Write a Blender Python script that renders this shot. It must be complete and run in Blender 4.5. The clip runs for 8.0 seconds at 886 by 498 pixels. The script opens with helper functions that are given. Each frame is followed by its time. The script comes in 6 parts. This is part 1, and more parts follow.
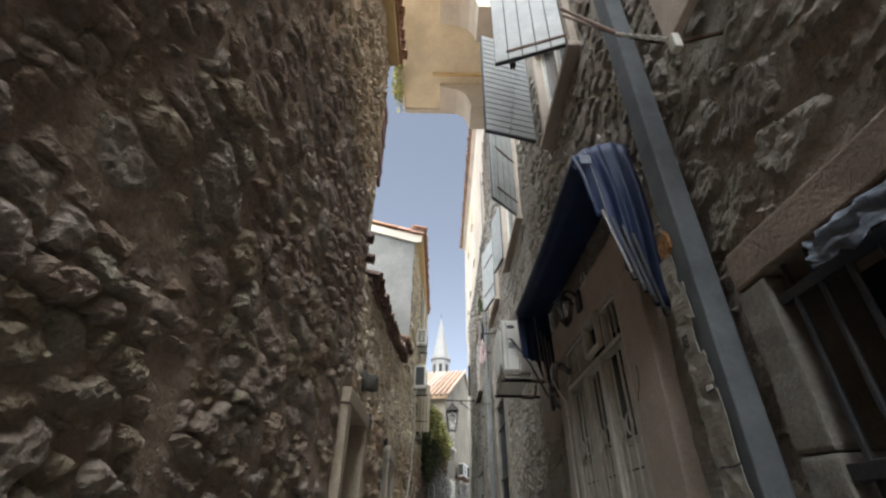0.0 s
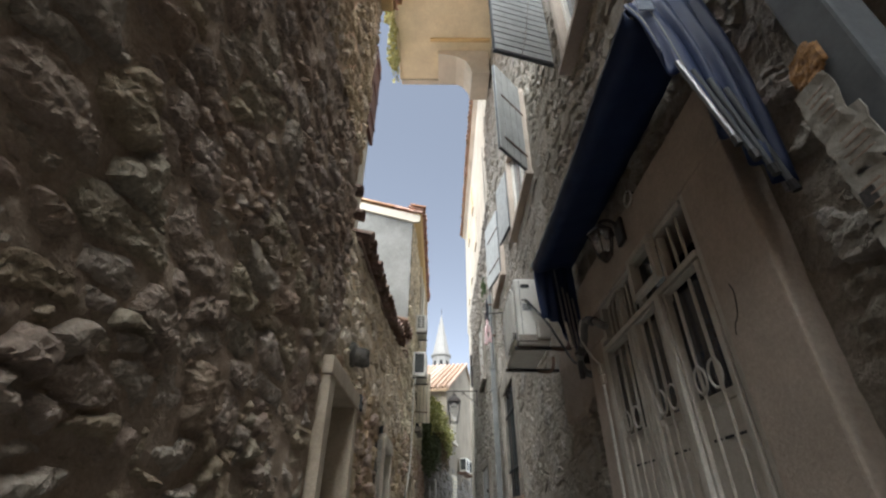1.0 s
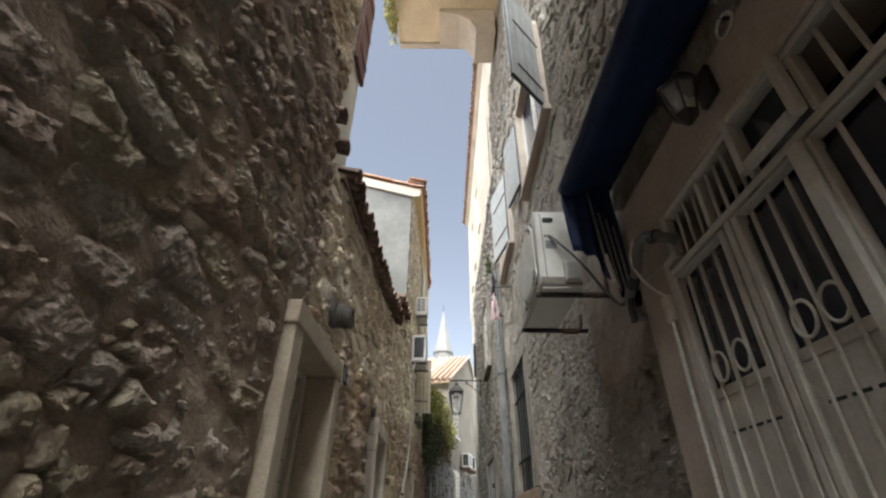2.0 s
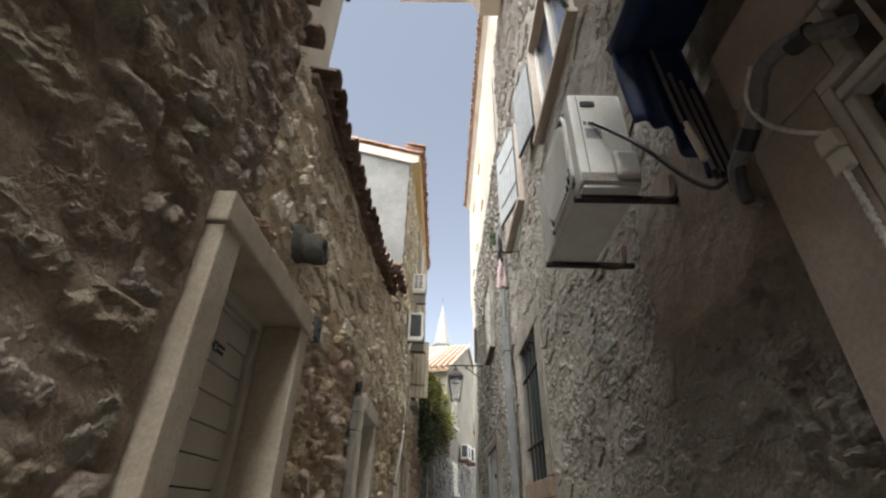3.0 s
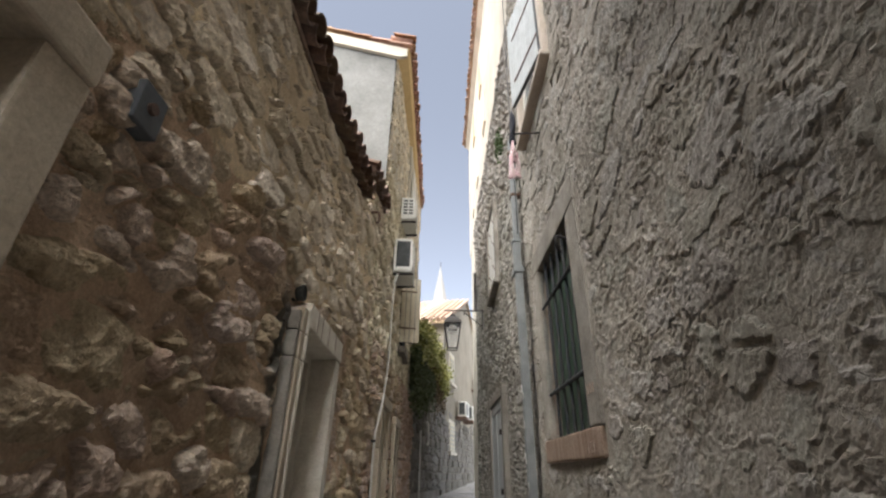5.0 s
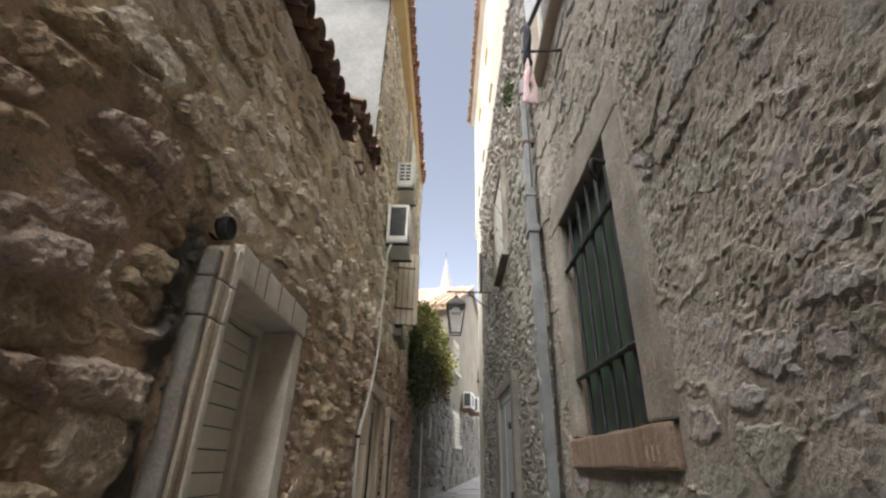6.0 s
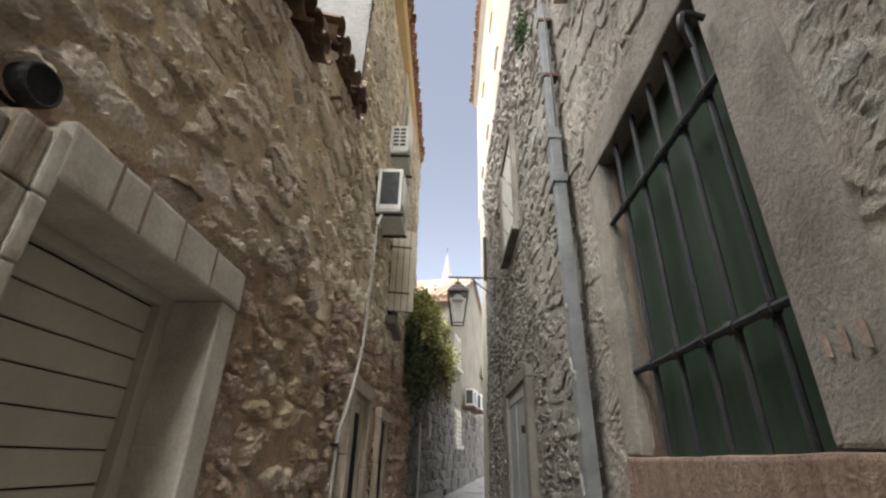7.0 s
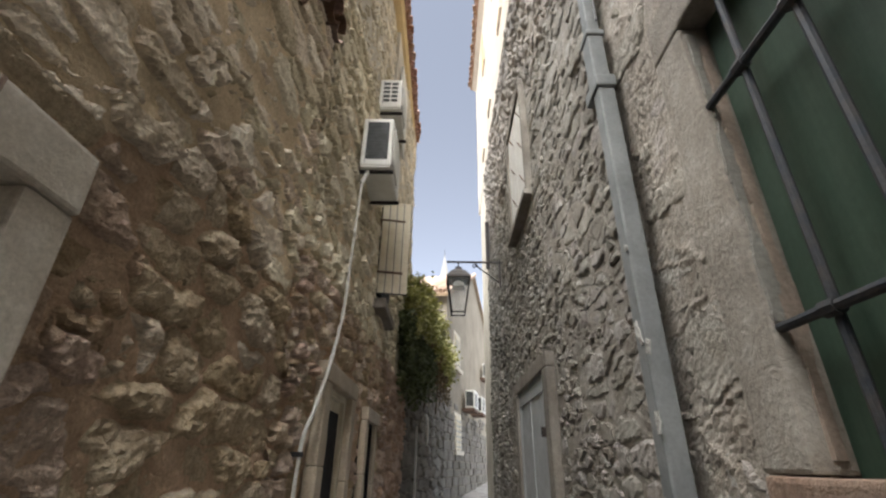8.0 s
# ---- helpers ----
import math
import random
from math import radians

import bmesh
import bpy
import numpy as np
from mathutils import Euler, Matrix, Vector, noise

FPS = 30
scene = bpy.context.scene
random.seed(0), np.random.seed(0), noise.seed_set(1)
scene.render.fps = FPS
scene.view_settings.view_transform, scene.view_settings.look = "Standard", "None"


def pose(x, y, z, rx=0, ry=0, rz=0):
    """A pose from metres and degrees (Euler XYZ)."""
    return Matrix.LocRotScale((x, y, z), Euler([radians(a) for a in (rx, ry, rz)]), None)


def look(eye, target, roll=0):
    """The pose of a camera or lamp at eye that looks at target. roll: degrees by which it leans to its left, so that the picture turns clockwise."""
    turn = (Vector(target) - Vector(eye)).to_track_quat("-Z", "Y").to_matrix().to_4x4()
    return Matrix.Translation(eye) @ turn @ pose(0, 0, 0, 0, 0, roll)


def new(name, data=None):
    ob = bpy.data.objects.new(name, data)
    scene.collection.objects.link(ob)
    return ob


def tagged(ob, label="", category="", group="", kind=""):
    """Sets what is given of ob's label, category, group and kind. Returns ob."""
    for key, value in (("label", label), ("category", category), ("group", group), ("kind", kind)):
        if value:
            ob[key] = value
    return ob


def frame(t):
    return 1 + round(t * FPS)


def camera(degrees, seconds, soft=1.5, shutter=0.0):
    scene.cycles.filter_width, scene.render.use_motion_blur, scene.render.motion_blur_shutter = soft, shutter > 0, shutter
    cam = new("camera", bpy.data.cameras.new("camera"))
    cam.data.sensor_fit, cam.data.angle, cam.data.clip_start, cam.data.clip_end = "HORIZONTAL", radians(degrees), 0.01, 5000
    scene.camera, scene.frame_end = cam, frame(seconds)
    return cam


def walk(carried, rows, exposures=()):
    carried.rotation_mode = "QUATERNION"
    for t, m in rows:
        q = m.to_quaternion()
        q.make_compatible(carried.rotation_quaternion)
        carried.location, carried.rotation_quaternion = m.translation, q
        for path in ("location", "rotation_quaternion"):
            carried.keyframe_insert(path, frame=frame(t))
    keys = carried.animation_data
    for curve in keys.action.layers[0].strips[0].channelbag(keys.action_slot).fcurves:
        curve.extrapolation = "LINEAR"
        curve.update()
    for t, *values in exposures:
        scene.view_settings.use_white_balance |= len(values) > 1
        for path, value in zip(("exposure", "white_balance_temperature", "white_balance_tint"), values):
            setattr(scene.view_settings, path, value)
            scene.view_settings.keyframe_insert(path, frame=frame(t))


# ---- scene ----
cam = camera(89.3, 8.0, soft=2.3)
METRES, EYE, TILT, LEAN, TURN = 8.0, 1.5, 0.0, 0.0, 0.0
ROWS = [
    (0.0, 0.0, 0.0, 0.0, -0.48, 32.08, -0.76),
    (0.5, 0.0009, 0.0576, 0.0007, -0.37, 31.84, -0.72),
    (1.0, -0.0011, 0.1125, 0.0001, -0.3, 31.81, -0.35),
    (1.5, -0.0003, 0.1734, -0.0008, -0.08, 31.74, -0.31),
    (3.0, 0.0016, 0.3654, 0.0008, -0.38, 30.99, -0.99),
    (3.5, 0.0023, 0.4251, 0.0025, -0.59, 30.16, -0.88),
    (4.0, 0.007, 0.4899, 0.0065, -0.46, 28.79, -0.72),
    (4.5, 0.0072, 0.5481, 0.01, -0.71, 27.53, -0.61),
    (5.0, 0.012, 0.6079, 0.011, -0.64, 26.77, -0.97),
    (6.5, 0.0256, 0.8035, 0.0352, 0.29, 25.52, -1.23),
    (7.0, 0.0244, 0.8669, 0.0438, 0.25, 25.4, -1.25),
    (7.5, 0.0256, 0.9309, 0.047, 0.39, 25.72, -1.35),
    (8.0, 0.0211, 0.9962, 0.0498, 0.03, 25.96, -0.89),
]
walk(cam, [(t, pose(0, 0, EYE, TILT, LEAN, TURN) @ pose(METRES * x, METRES * y, METRES * z, 90 + pitch, roll, yaw)) for t, x, y, z, yaw, pitch, roll in ROWS],
     exposures=[(0.0, 1.46, 6000, 7), (2.0, 1.66, 6150, 7), (4.0, 1.76, 6280, 9), (8.0, 1.78, 6320, 10)])


# ---- light ----
SUN_EL, SUN_AZ = radians(60), radians(-166)   # azimuth from north (+y), clockwise positive
world = bpy.data.worlds.new("sky")
scene.world = world
world.use_nodes = True
wn = world.node_tree
sky = wn.nodes.new("ShaderNodeTexSky")
sky.sky_type = "NISHITA"
sky.sun_disc = False
sky.sun_elevation, sky.sun_rotation = SUN_EL, SUN_AZ
sky.altitude, sky.air_density, sky.dust_density, sky.ozone_density = 0, 0.65, 0.4, 0.7
haze = wn.nodes.new("ShaderNodeHueSaturation")   # thin haze takes some blue out of the sky
haze.inputs["Saturation"].default_value = 0.42
wn.links.new(sky.outputs["Color"], haze.inputs["Color"])
wn.links.new(haze.outputs["Color"], wn.nodes["Background"].inputs["Color"])
wn.nodes["Background"].inputs["Strength"].default_value = 0.094
sun_data = bpy.data.lights.new("sun", "SUN")
sun_data.energy, sun_data.angle, sun_data.color = 6.0, radians(85), (1.0, 0.96, 0.905)
sun = new("sun", sun_data)
sun_way = Vector((math.sin(SUN_AZ) * math.cos(SUN_EL), math.cos(SUN_AZ) * math.cos(SUN_EL), math.sin(SUN_EL)))
sun.matrix_basis = look(sun_way * 60, (0, 0, 0))


# ---- materials ----
def mat(name, c1, c2=None, scale=6.0, rough=0.8, bump=0.3, fine=70.0, metal=0.0, rnd=0.0, streak=0.0, depth=0.012, speck=0.25, spec=0.3, stain=0.0, pits=0.0):
    """A procedural surface: two colours mixed by coarse patches, fine grain in value and relief, a random value per piece."""
    c2 = c2 or tuple(v * 0.75 for v in c1)
    m = bpy.data.materials.new(name)
    m.use_nodes = True
    nt = m.node_tree
    N, LK = nt.nodes, nt.links
    bsdf = N["Principled BSDF"]
    geo = N.new("ShaderNodeNewGeometry")
    stretch = N.new("ShaderNodeMapping")
    stretch.inputs["Scale"].default_value = (1, 1, 1 - streak)
    LK.new(geo.outputs["Position"], stretch.inputs["Vector"])
    n1 = N.new("ShaderNodeTexNoise")
    n1.inputs["Scale"].default_value, n1.inputs["Detail"].default_value, n1.inputs["Roughness"].default_value = scale, 10, 0.68
    n2 = N.new("ShaderNodeTexNoise")
    n2.inputs["Scale"].default_value, n2.inputs["Detail"].default_value, n2.inputs["Roughness"].default_value = fine, 6, 0.68
    LK.new(stretch.outputs["Vector"], n1.inputs["Vector"])
    LK.new(geo.outputs["Position"], n2.inputs["Vector"])
    ramp = N.new("ShaderNodeMapRange")
    ramp.inputs["From Min"].default_value, ramp.inputs["From Max"].default_value = 0.36, 0.64
    LK.new(n1.outputs["Fac"], ramp.inputs["Value"])
    mix = N.new("ShaderNodeMix")
    mix.data_type = "RGBA"
    mix.inputs["A"].default_value, mix.inputs["B"].default_value = (*c1, 1), (*c2, 1)
    LK.new(ramp.outputs["Result"], mix.inputs["Factor"])
    hsv = N.new("ShaderNodeHueSaturation")
    LK.new(mix.outputs["Result"], hsv.inputs["Color"])
    grain = N.new("ShaderNodeMapRange")
    grain.inputs["From Min"].default_value, grain.inputs["From Max"].default_value = 0.3, 0.7
    grain.inputs["To Min"].default_value, grain.inputs["To Max"].default_value = 1 - speck, 1 + speck
    LK.new(n2.outputs["Fac"], grain.inputs["Value"])
    value = grain.outputs["Result"]
    if rnd:
        info = N.new("ShaderNodeObjectInfo")
        both = N.new("ShaderNodeMath")
        both.operation = "ADD"
        LK.new(info.outputs["Random"], both.inputs[0])
        LK.new(geo.outputs["Random Per Island"], both.inputs[1])
        frac = N.new("ShaderNodeMath")
        frac.operation = "FRACT"
        LK.new(both.outputs[0], frac.inputs[0])
        span = N.new("ShaderNodeMapRange")
        span.inputs["To Min"].default_value, span.inputs["To Max"].default_value = 1 - rnd, 1 + rnd
        LK.new(frac.outputs[0], span.inputs["Value"])
        times = N.new("ShaderNodeMath")
        times.operation = "MULTIPLY"
        LK.new(span.outputs["Result"], times.inputs[0])
        LK.new(value, times.inputs[1])
        value = times.outputs[0]
        tint = N.new("ShaderNodeMapRange")
        tint.inputs["To Min"].default_value, tint.inputs["To Max"].default_value = 1.15, 0.72
        LK.new(frac.outputs[0], tint.inputs["Value"])
        LK.new(tint.outputs["Result"], hsv.inputs["Saturation"])
        warm = N.new("ShaderNodeMath")
        warm.operation = "MULTIPLY_ADD"
        warm.inputs[1].default_value, warm.inputs[2].default_value = 0.036, 0.482
        LK.new(info.outputs["Random"], warm.inputs[0])
        LK.new(warm.outputs[0], hsv.inputs["Hue"])
    if stain:
        n3 = N.new("ShaderNodeTexNoise")
        n3.inputs["Scale"].default_value, n3.inputs["Detail"].default_value, n3.inputs["Roughness"].default_value = 0.9, 5, 0.6
        LK.new(geo.outputs["Position"], n3.inputs["Vector"])
        wide = N.new("ShaderNodeMapRange")
        wide.inputs["From Min"].default_value, wide.inputs["From Max"].default_value = 0.35, 0.65
        wide.inputs["To Min"].default_value, wide.inputs["To Max"].default_value = 1 - stain, 1 + stain * 0.6
        LK.new(n3.outputs["Fac"], wide.inputs["Value"])
        dirty = N.new("ShaderNodeMath")
        dirty.operation = "MULTIPLY"
        LK.new(wide.outputs["Result"], dirty.inputs[0])
        LK.new(value, dirty.inputs[1])
        value = dirty.outputs[0]
    LK.new(value, hsv.inputs["Value"])
    LK.new(hsv.outputs["Color"], bsdf.inputs["Base Color"])
    rr = N.new("ShaderNodeMapRange")
    rr.inputs["To Min"].default_value, rr.inputs["To Max"].default_value = max(rough - 0.12, 0.05), min(rough + 0.12, 1)
    LK.new(n1.outputs["Fac"], rr.inputs["Value"])
    LK.new(rr.outputs["Result"], bsdf.inputs["Roughness"])
    bsdf.inputs["Metallic"].default_value = metal
    bsdf.inputs["Specular IOR Level"].default_value = spec
    if bump:
        add = N.new("ShaderNodeMath")
        add.operation = "MULTIPLY_ADD"
        add.inputs[1].default_value = 1.6
        LK.new(n1.outputs["Fac"], add.inputs[0])
        LK.new(n2.outputs["Fac"], add.inputs[2])
        height = add.outputs[0]
        if pits:   # chipped ridges and hollows, a few centimetres across
            n4 = N.new("ShaderNodeTexNoise")
            n4.inputs["Scale"].default_value, n4.inputs["Detail"].default_value, n4.inputs["Roughness"].default_value = pits, 4, 0.6
            n4.inputs["Distortion"].default_value = 0.8
            LK.new(geo.outputs["Position"], n4.inputs["Vector"])
            off, fold, deep = N.new("ShaderNodeMath"), N.new("ShaderNodeMath"), N.new("ShaderNodeMath")
            off.operation, fold.operation, deep.operation = "SUBTRACT", "ABSOLUTE", "MULTIPLY_ADD"
            off.inputs[1].default_value, deep.inputs[1].default_value = 0.5, -1.7
            LK.new(n4.outputs["Fac"], off.inputs[0])
            LK.new(off.outputs[0], fold.inputs[0])
            LK.new(fold.outputs[0], deep.inputs[0])
            LK.new(height, deep.inputs[2])
            height = deep.outputs[0]
        bp = N.new("ShaderNodeBump")
        bp.inputs["Strength"].default_value, bp.inputs["Distance"].default_value = bump, depth
        LK.new(height, bp.inputs["Height"])
        LK.new(bp.outputs["Normal"], bsdf.inputs["Normal"])
    return m


def glass_mat(name):
    m = bpy.data.materials.new(name)
    m.use_nodes = True
    b = m.node_tree.nodes["Principled BSDF"]
    b.inputs["Alpha"].default_value = 0.15
    b.inputs["Roughness"].default_value = 0.05
    b.inputs["Base Color"].default_value = (0.80, 0.83, 0.83, 1)
    return m


M_STONE_W = mat("stone_brown", (0.61, 0.49, 0.36), (0.47, 0.355, 0.25), 9, 0.9, 0.9, 55, rnd=0.16, depth=0.022, speck=0.30, stain=0.18, spec=0.15, pits=16)
M_MORTAR_W = mat("mortar_brown", (0.67, 0.505, 0.36), (0.50, 0.355, 0.245), 6, 0.95, 0.9, 60, depth=0.020, speck=0.2, stain=0.22, spec=0.15, pits=11)
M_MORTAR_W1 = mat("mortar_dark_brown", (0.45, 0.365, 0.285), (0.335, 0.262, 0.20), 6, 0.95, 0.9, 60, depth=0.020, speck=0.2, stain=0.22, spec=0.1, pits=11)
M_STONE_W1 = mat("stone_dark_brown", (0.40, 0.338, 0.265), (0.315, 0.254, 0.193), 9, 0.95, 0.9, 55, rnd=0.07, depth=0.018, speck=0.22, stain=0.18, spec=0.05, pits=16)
# pale lime pointing, with some of the brighter light above put into the colour
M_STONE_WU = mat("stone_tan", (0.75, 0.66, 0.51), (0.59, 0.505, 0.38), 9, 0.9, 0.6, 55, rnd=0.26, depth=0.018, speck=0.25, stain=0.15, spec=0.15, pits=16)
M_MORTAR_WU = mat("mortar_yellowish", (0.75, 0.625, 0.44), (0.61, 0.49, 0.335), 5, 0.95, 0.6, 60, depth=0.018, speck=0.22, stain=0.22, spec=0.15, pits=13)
M_STONE_E = mat("stone_grey", (0.335, 0.308, 0.268), (0.245, 0.218, 0.182), 5, 0.85, 0.65, 60, rnd=0.15, depth=0.014, speck=0.24, stain=0.22, pits=42)
M_MORTAR_E = mat("mortar_grey", (0.36, 0.328, 0.284), (0.262, 0.231, 0.193), 4, 0.95, 0.65, 60, depth=0.014, speck=0.24, stain=0.22, pits=42)
M_STONE_E2 = mat("stone_dark_grey", (0.33, 0.308, 0.272), (0.24, 0.218, 0.187), 5, 0.85, 0.55, 45, rnd=0.2, depth=0.025, speck=0.2, stain=0.22, pits=18)
M_MORTAR_E2 = mat("mortar_dark_grey", (0.33, 0.305, 0.265), (0.245, 0.222, 0.19), 3, 0.95, 0.8, 38, depth=0.02, speck=0.2, stain=0.22, pits=14)
M_STONE_FAR = mat("stone_coursed", (0.215, 0.198, 0.172), (0.14, 0.13, 0.11), 4, 0.9, 0.7, 40, rnd=0.2, depth=0.02, speck=0.2)
M_LIME = mat("limestone", (0.53, 0.46, 0.355), (0.41, 0.345, 0.26), 4, 0.75, 0.5, 60, depth=0.008, speck=0.15, stain=0.14)
M_LIME_GREY = mat("limestone_grey", (0.285, 0.262, 0.228), (0.195, 0.172, 0.143), 3.5, 0.85, 0.75, 50, depth=0.010, speck=0.16, stain=0.3, pits=14)
# dirty stone, with the weak light round the first window in its colour too
M_LIME_DARK = mat("limestone_dirty_shaded", (0.21, 0.205, 0.18), (0.15, 0.14, 0.12), 5, 0.85, 0.7, 50, depth=0.01, speck=0.2)
M_LIME_BROWN = mat("limestone_brown", (0.27, 0.215, 0.17), (0.19, 0.155, 0.125), 4, 0.9, 0.6, 50, depth=0.008, speck=0.16, stain=0.2, pits=16)
M_LIME_PALE = mat("limestone_pale", (0.68, 0.64, 0.56), (0.52, 0.47, 0.39), 5, 0.75, 0.5, 60, depth=0.008, speck=0.15, stain=0.14)
M_SILL = mat("sill_stone", (0.30, 0.225, 0.17), (0.185, 0.12, 0.085), 9, 0.8, 0.8, 60, depth=0.01, streak=0.85, stain=0.2, pits=16)
M_PINK = mat("plaster_pink_brown", (0.50, 0.435, 0.37), (0.40, 0.345, 0.29), 2.5, 0.9, 0.4, 60, depth=0.008, speck=0.12, stain=0.14)
M_PATCH = mat("plaster_dark_brown", (0.335, 0.282, 0.24), (0.25, 0.205, 0.172), 2, 0.95, 0.6, 50, depth=0.01, speck=0.18)
M_YELLOW = mat("plaster_yellow", (0.74, 0.66, 0.48), (0.64, 0.56, 0.40), 1.5, 0.9, 0.4, 30, depth=0.01, speck=0.10, stain=0.14)
M_CREAM = mat("plaster_cream", (0.56, 0.52, 0.44), (0.46, 0.42, 0.345), 1.2, 0.9, 0.4, 30, depth=0.012, speck=0.10, stain=0.14)
# weathered white plaster coloured dark grey: the gable's shade is in it
M_WHITEWASH = mat("plaster_weathered_white_shaded", (0.205, 0.204, 0.193), (0.145, 0.144, 0.135), 1.6, 0.9, 0.6, 25, depth=0.02, speck=0.12, stain=0.14)
M_OCHRE = mat("soffit_ochre", (0.66, 0.50, 0.26), (0.56, 0.41, 0.21), 2, 0.9, 0.3, 40, speck=0.1)
M_TILE = mat("terracotta", (0.50, 0.28, 0.17), (0.33, 0.19, 0.13), 9, 0.85, 0.6, 60, rnd=0.30, depth=0.006)
M_TILE_OLD = mat("terracotta_weathered", (0.27, 0.17, 0.12), (0.13, 0.09, 0.07), 9, 0.9, 0.6, 60, rnd=0.35, depth=0.006)
M_TILE_FAR = mat("terracotta_sunlit", (0.36, 0.25, 0.175), (0.28, 0.19, 0.135), 3, 0.9, 0.4, 30, rnd=0.2)
M_WHITE = mat("paint_white_worn", (0.72, 0.71, 0.66), (0.60, 0.58, 0.52), 7, 0.5, 0.15, 80, depth=0.003, speck=0.08)
M_GATE = mat("gate_paint_worn", (0.56, 0.54, 0.485), (0.43, 0.405, 0.355), 7, 0.55, 0.15, 80, depth=0.003, speck=0.1)
M_BEIGE = mat("door_paint_beige", (0.58, 0.54, 0.46), (0.50, 0.46, 0.39), 4, 0.55, 0.15, 80, depth=0.003, speck=0.06)
M_CREAMWOOD = mat("shutter_paint_cream", (0.66, 0.61, 0.48), (0.56, 0.50, 0.38), 6, 0.6, 0.2, 60, depth=0.003, speck=0.1)
M_GREYWOOD = mat("shutter_paint_grey", (0.42, 0.44, 0.44), (0.34, 0.355, 0.352), 6, 0.6, 0.2, 60, depth=0.003, speck=0.1)
M_ACWHITE = mat("casing_plastic", (0.74, 0.74, 0.70), (0.62, 0.61, 0.56), 5, 0.45, 0.05, 60, speck=0.06)
M_ACDARK = mat("coil_dark", (0.07, 0.075, 0.075), (0.04, 0.045, 0.045), 9, 0.6, 0.3, 120)
M_PIPE = mat("pipe_grey_paint", (0.125, 0.137, 0.147), (0.085, 0.092, 0.10), 4, 0.75, 0.1, 60, depth=0.003, speck=0.08, spec=0.2)
M_PIPE_PALE = mat("pipe_pale_paint", (0.225, 0.236, 0.236), (0.15, 0.16, 0.16), 4, 0.55, 0.15, 60, depth=0.003, speck=0.1)
M_IRON = mat("iron_black", (0.035, 0.035, 0.037), (0.06, 0.05, 0.045), 12, 0.55, 0.3, 90, metal=0.6, depth=0.003)
M_RUST = mat("iron_rusty", (0.16, 0.10, 0.07), (0.09, 0.06, 0.05), 12, 0.8, 0.3, 90, metal=0.3, depth=0.003)
M_BARS = mat("iron_green_grey", (0.026, 0.033, 0.042), (0.050, 0.047, 0.045), 14, 0.6, 0.4, 90, metal=0.2, depth=0.003)
M_BLUE = mat("canvas_blue", (0.020, 0.037, 0.098), (0.014, 0.026, 0.072), 5, 0.6, 0.25, 160, depth=0.003, speck=0.12)
M_GREEN = mat("green_board", (0.040, 0.064, 0.046), (0.011, 0.030, 0.018), 5.0, 0.45, 0.1, 40, speck=0.15, spec=0.5, streak=0.9)
# near-black that stands for shade inside openings; dark glass uses it too
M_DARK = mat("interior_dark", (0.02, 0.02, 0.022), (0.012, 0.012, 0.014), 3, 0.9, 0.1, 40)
M_NAVY = mat("screen_navy", (0.03, 0.038, 0.058), (0.022, 0.027, 0.042), 3, 0.14, 0.02, 40, spec=0.6)
M_MAROON = mat("paint_maroon", (0.16, 0.075, 0.06), (0.11, 0.055, 0.045), 5, 0.6, 0.2, 60)
M_BEIGE_WALL = mat("plaster_beige", (0.30, 0.268, 0.215), (0.235, 0.207, 0.165), 1.2, 0.9, 0.4, 30, depth=0.012, speck=0.10, stain=0.14)
M_SPIRE = mat("spire_stone", (0.225, 0.22, 0.208), (0.19, 0.185, 0.175), 0.6, 0.9, 0.2, 4, speck=0.08)
M_GROUND = mat("ground_paving", (0.24, 0.23, 0.22), (0.185, 0.178, 0.168), 1.5, 0.6, 0.5, 30, speck=0.12)
M_SLAB = mat("paving_slab", (0.22, 0.215, 0.21), (0.17, 0.165, 0.16), 2, 0.5, 0.4, 40, rnd=0.15)
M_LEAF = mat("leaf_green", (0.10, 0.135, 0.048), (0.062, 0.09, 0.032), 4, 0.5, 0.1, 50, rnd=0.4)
# sunlight on the vine's crown is put into this paler leaf colour
M_LEAF_SUN = mat("leaf_sunlit_yellow", (0.44, 0.41, 0.13), (0.26, 0.27, 0.08), 4, 0.5, 0.1, 50, rnd=0.35)
M_STEM = mat("stem_brown", (0.14, 0.10, 0.06), (0.09, 0.065, 0.04), 9, 0.9, 0.4, 60)
M_LEAF_DRY = mat("leaf_dry_brown", (0.22, 0.15, 0.07), (0.13, 0.10, 0.05), 4, 0.7, 0.1, 50, rnd=0.4)
M_SOOT = mat("stain_black_wet", (0.075, 0.075, 0.065), (0.04, 0.042, 0.04), 9, 0.7, 0.9, 45, depth=0.03, speck=0.3)
M_LIME_STREAK = mat("limestone_streaked", (0.56, 0.50, 0.40), (0.27, 0.20, 0.14), 22, 0.8, 0.7, 60, depth=0.01, streak=0.93, speck=0.2, stain=0.2)
M_TAPE = mat("tape_weathered", (0.46, 0.45, 0.42), (0.30, 0.29, 0.27), 30, 0.8, 0.4, 90, depth=0.004, speck=0.2)
M_PAPER = mat("old_paper", (0.33, 0.315, 0.28), (0.22, 0.205, 0.175), 9, 0.9, 0.3, 60, speck=0.15)
M_ORANGE = mat("label_orange", (0.36, 0.19, 0.06), (0.16, 0.09, 0.045), 45, 0.8, 0.3, 80, speck=0.3)
M_INK = mat("ink_dark", (0.06, 0.06, 0.06), (0.08, 0.075, 0.07), 20, 0.9, 0.0, 80)
M_FADED = mat("ink_brown_faded", (0.26, 0.18, 0.14), (0.34, 0.28, 0.23), 20, 0.9, 0.0, 80)
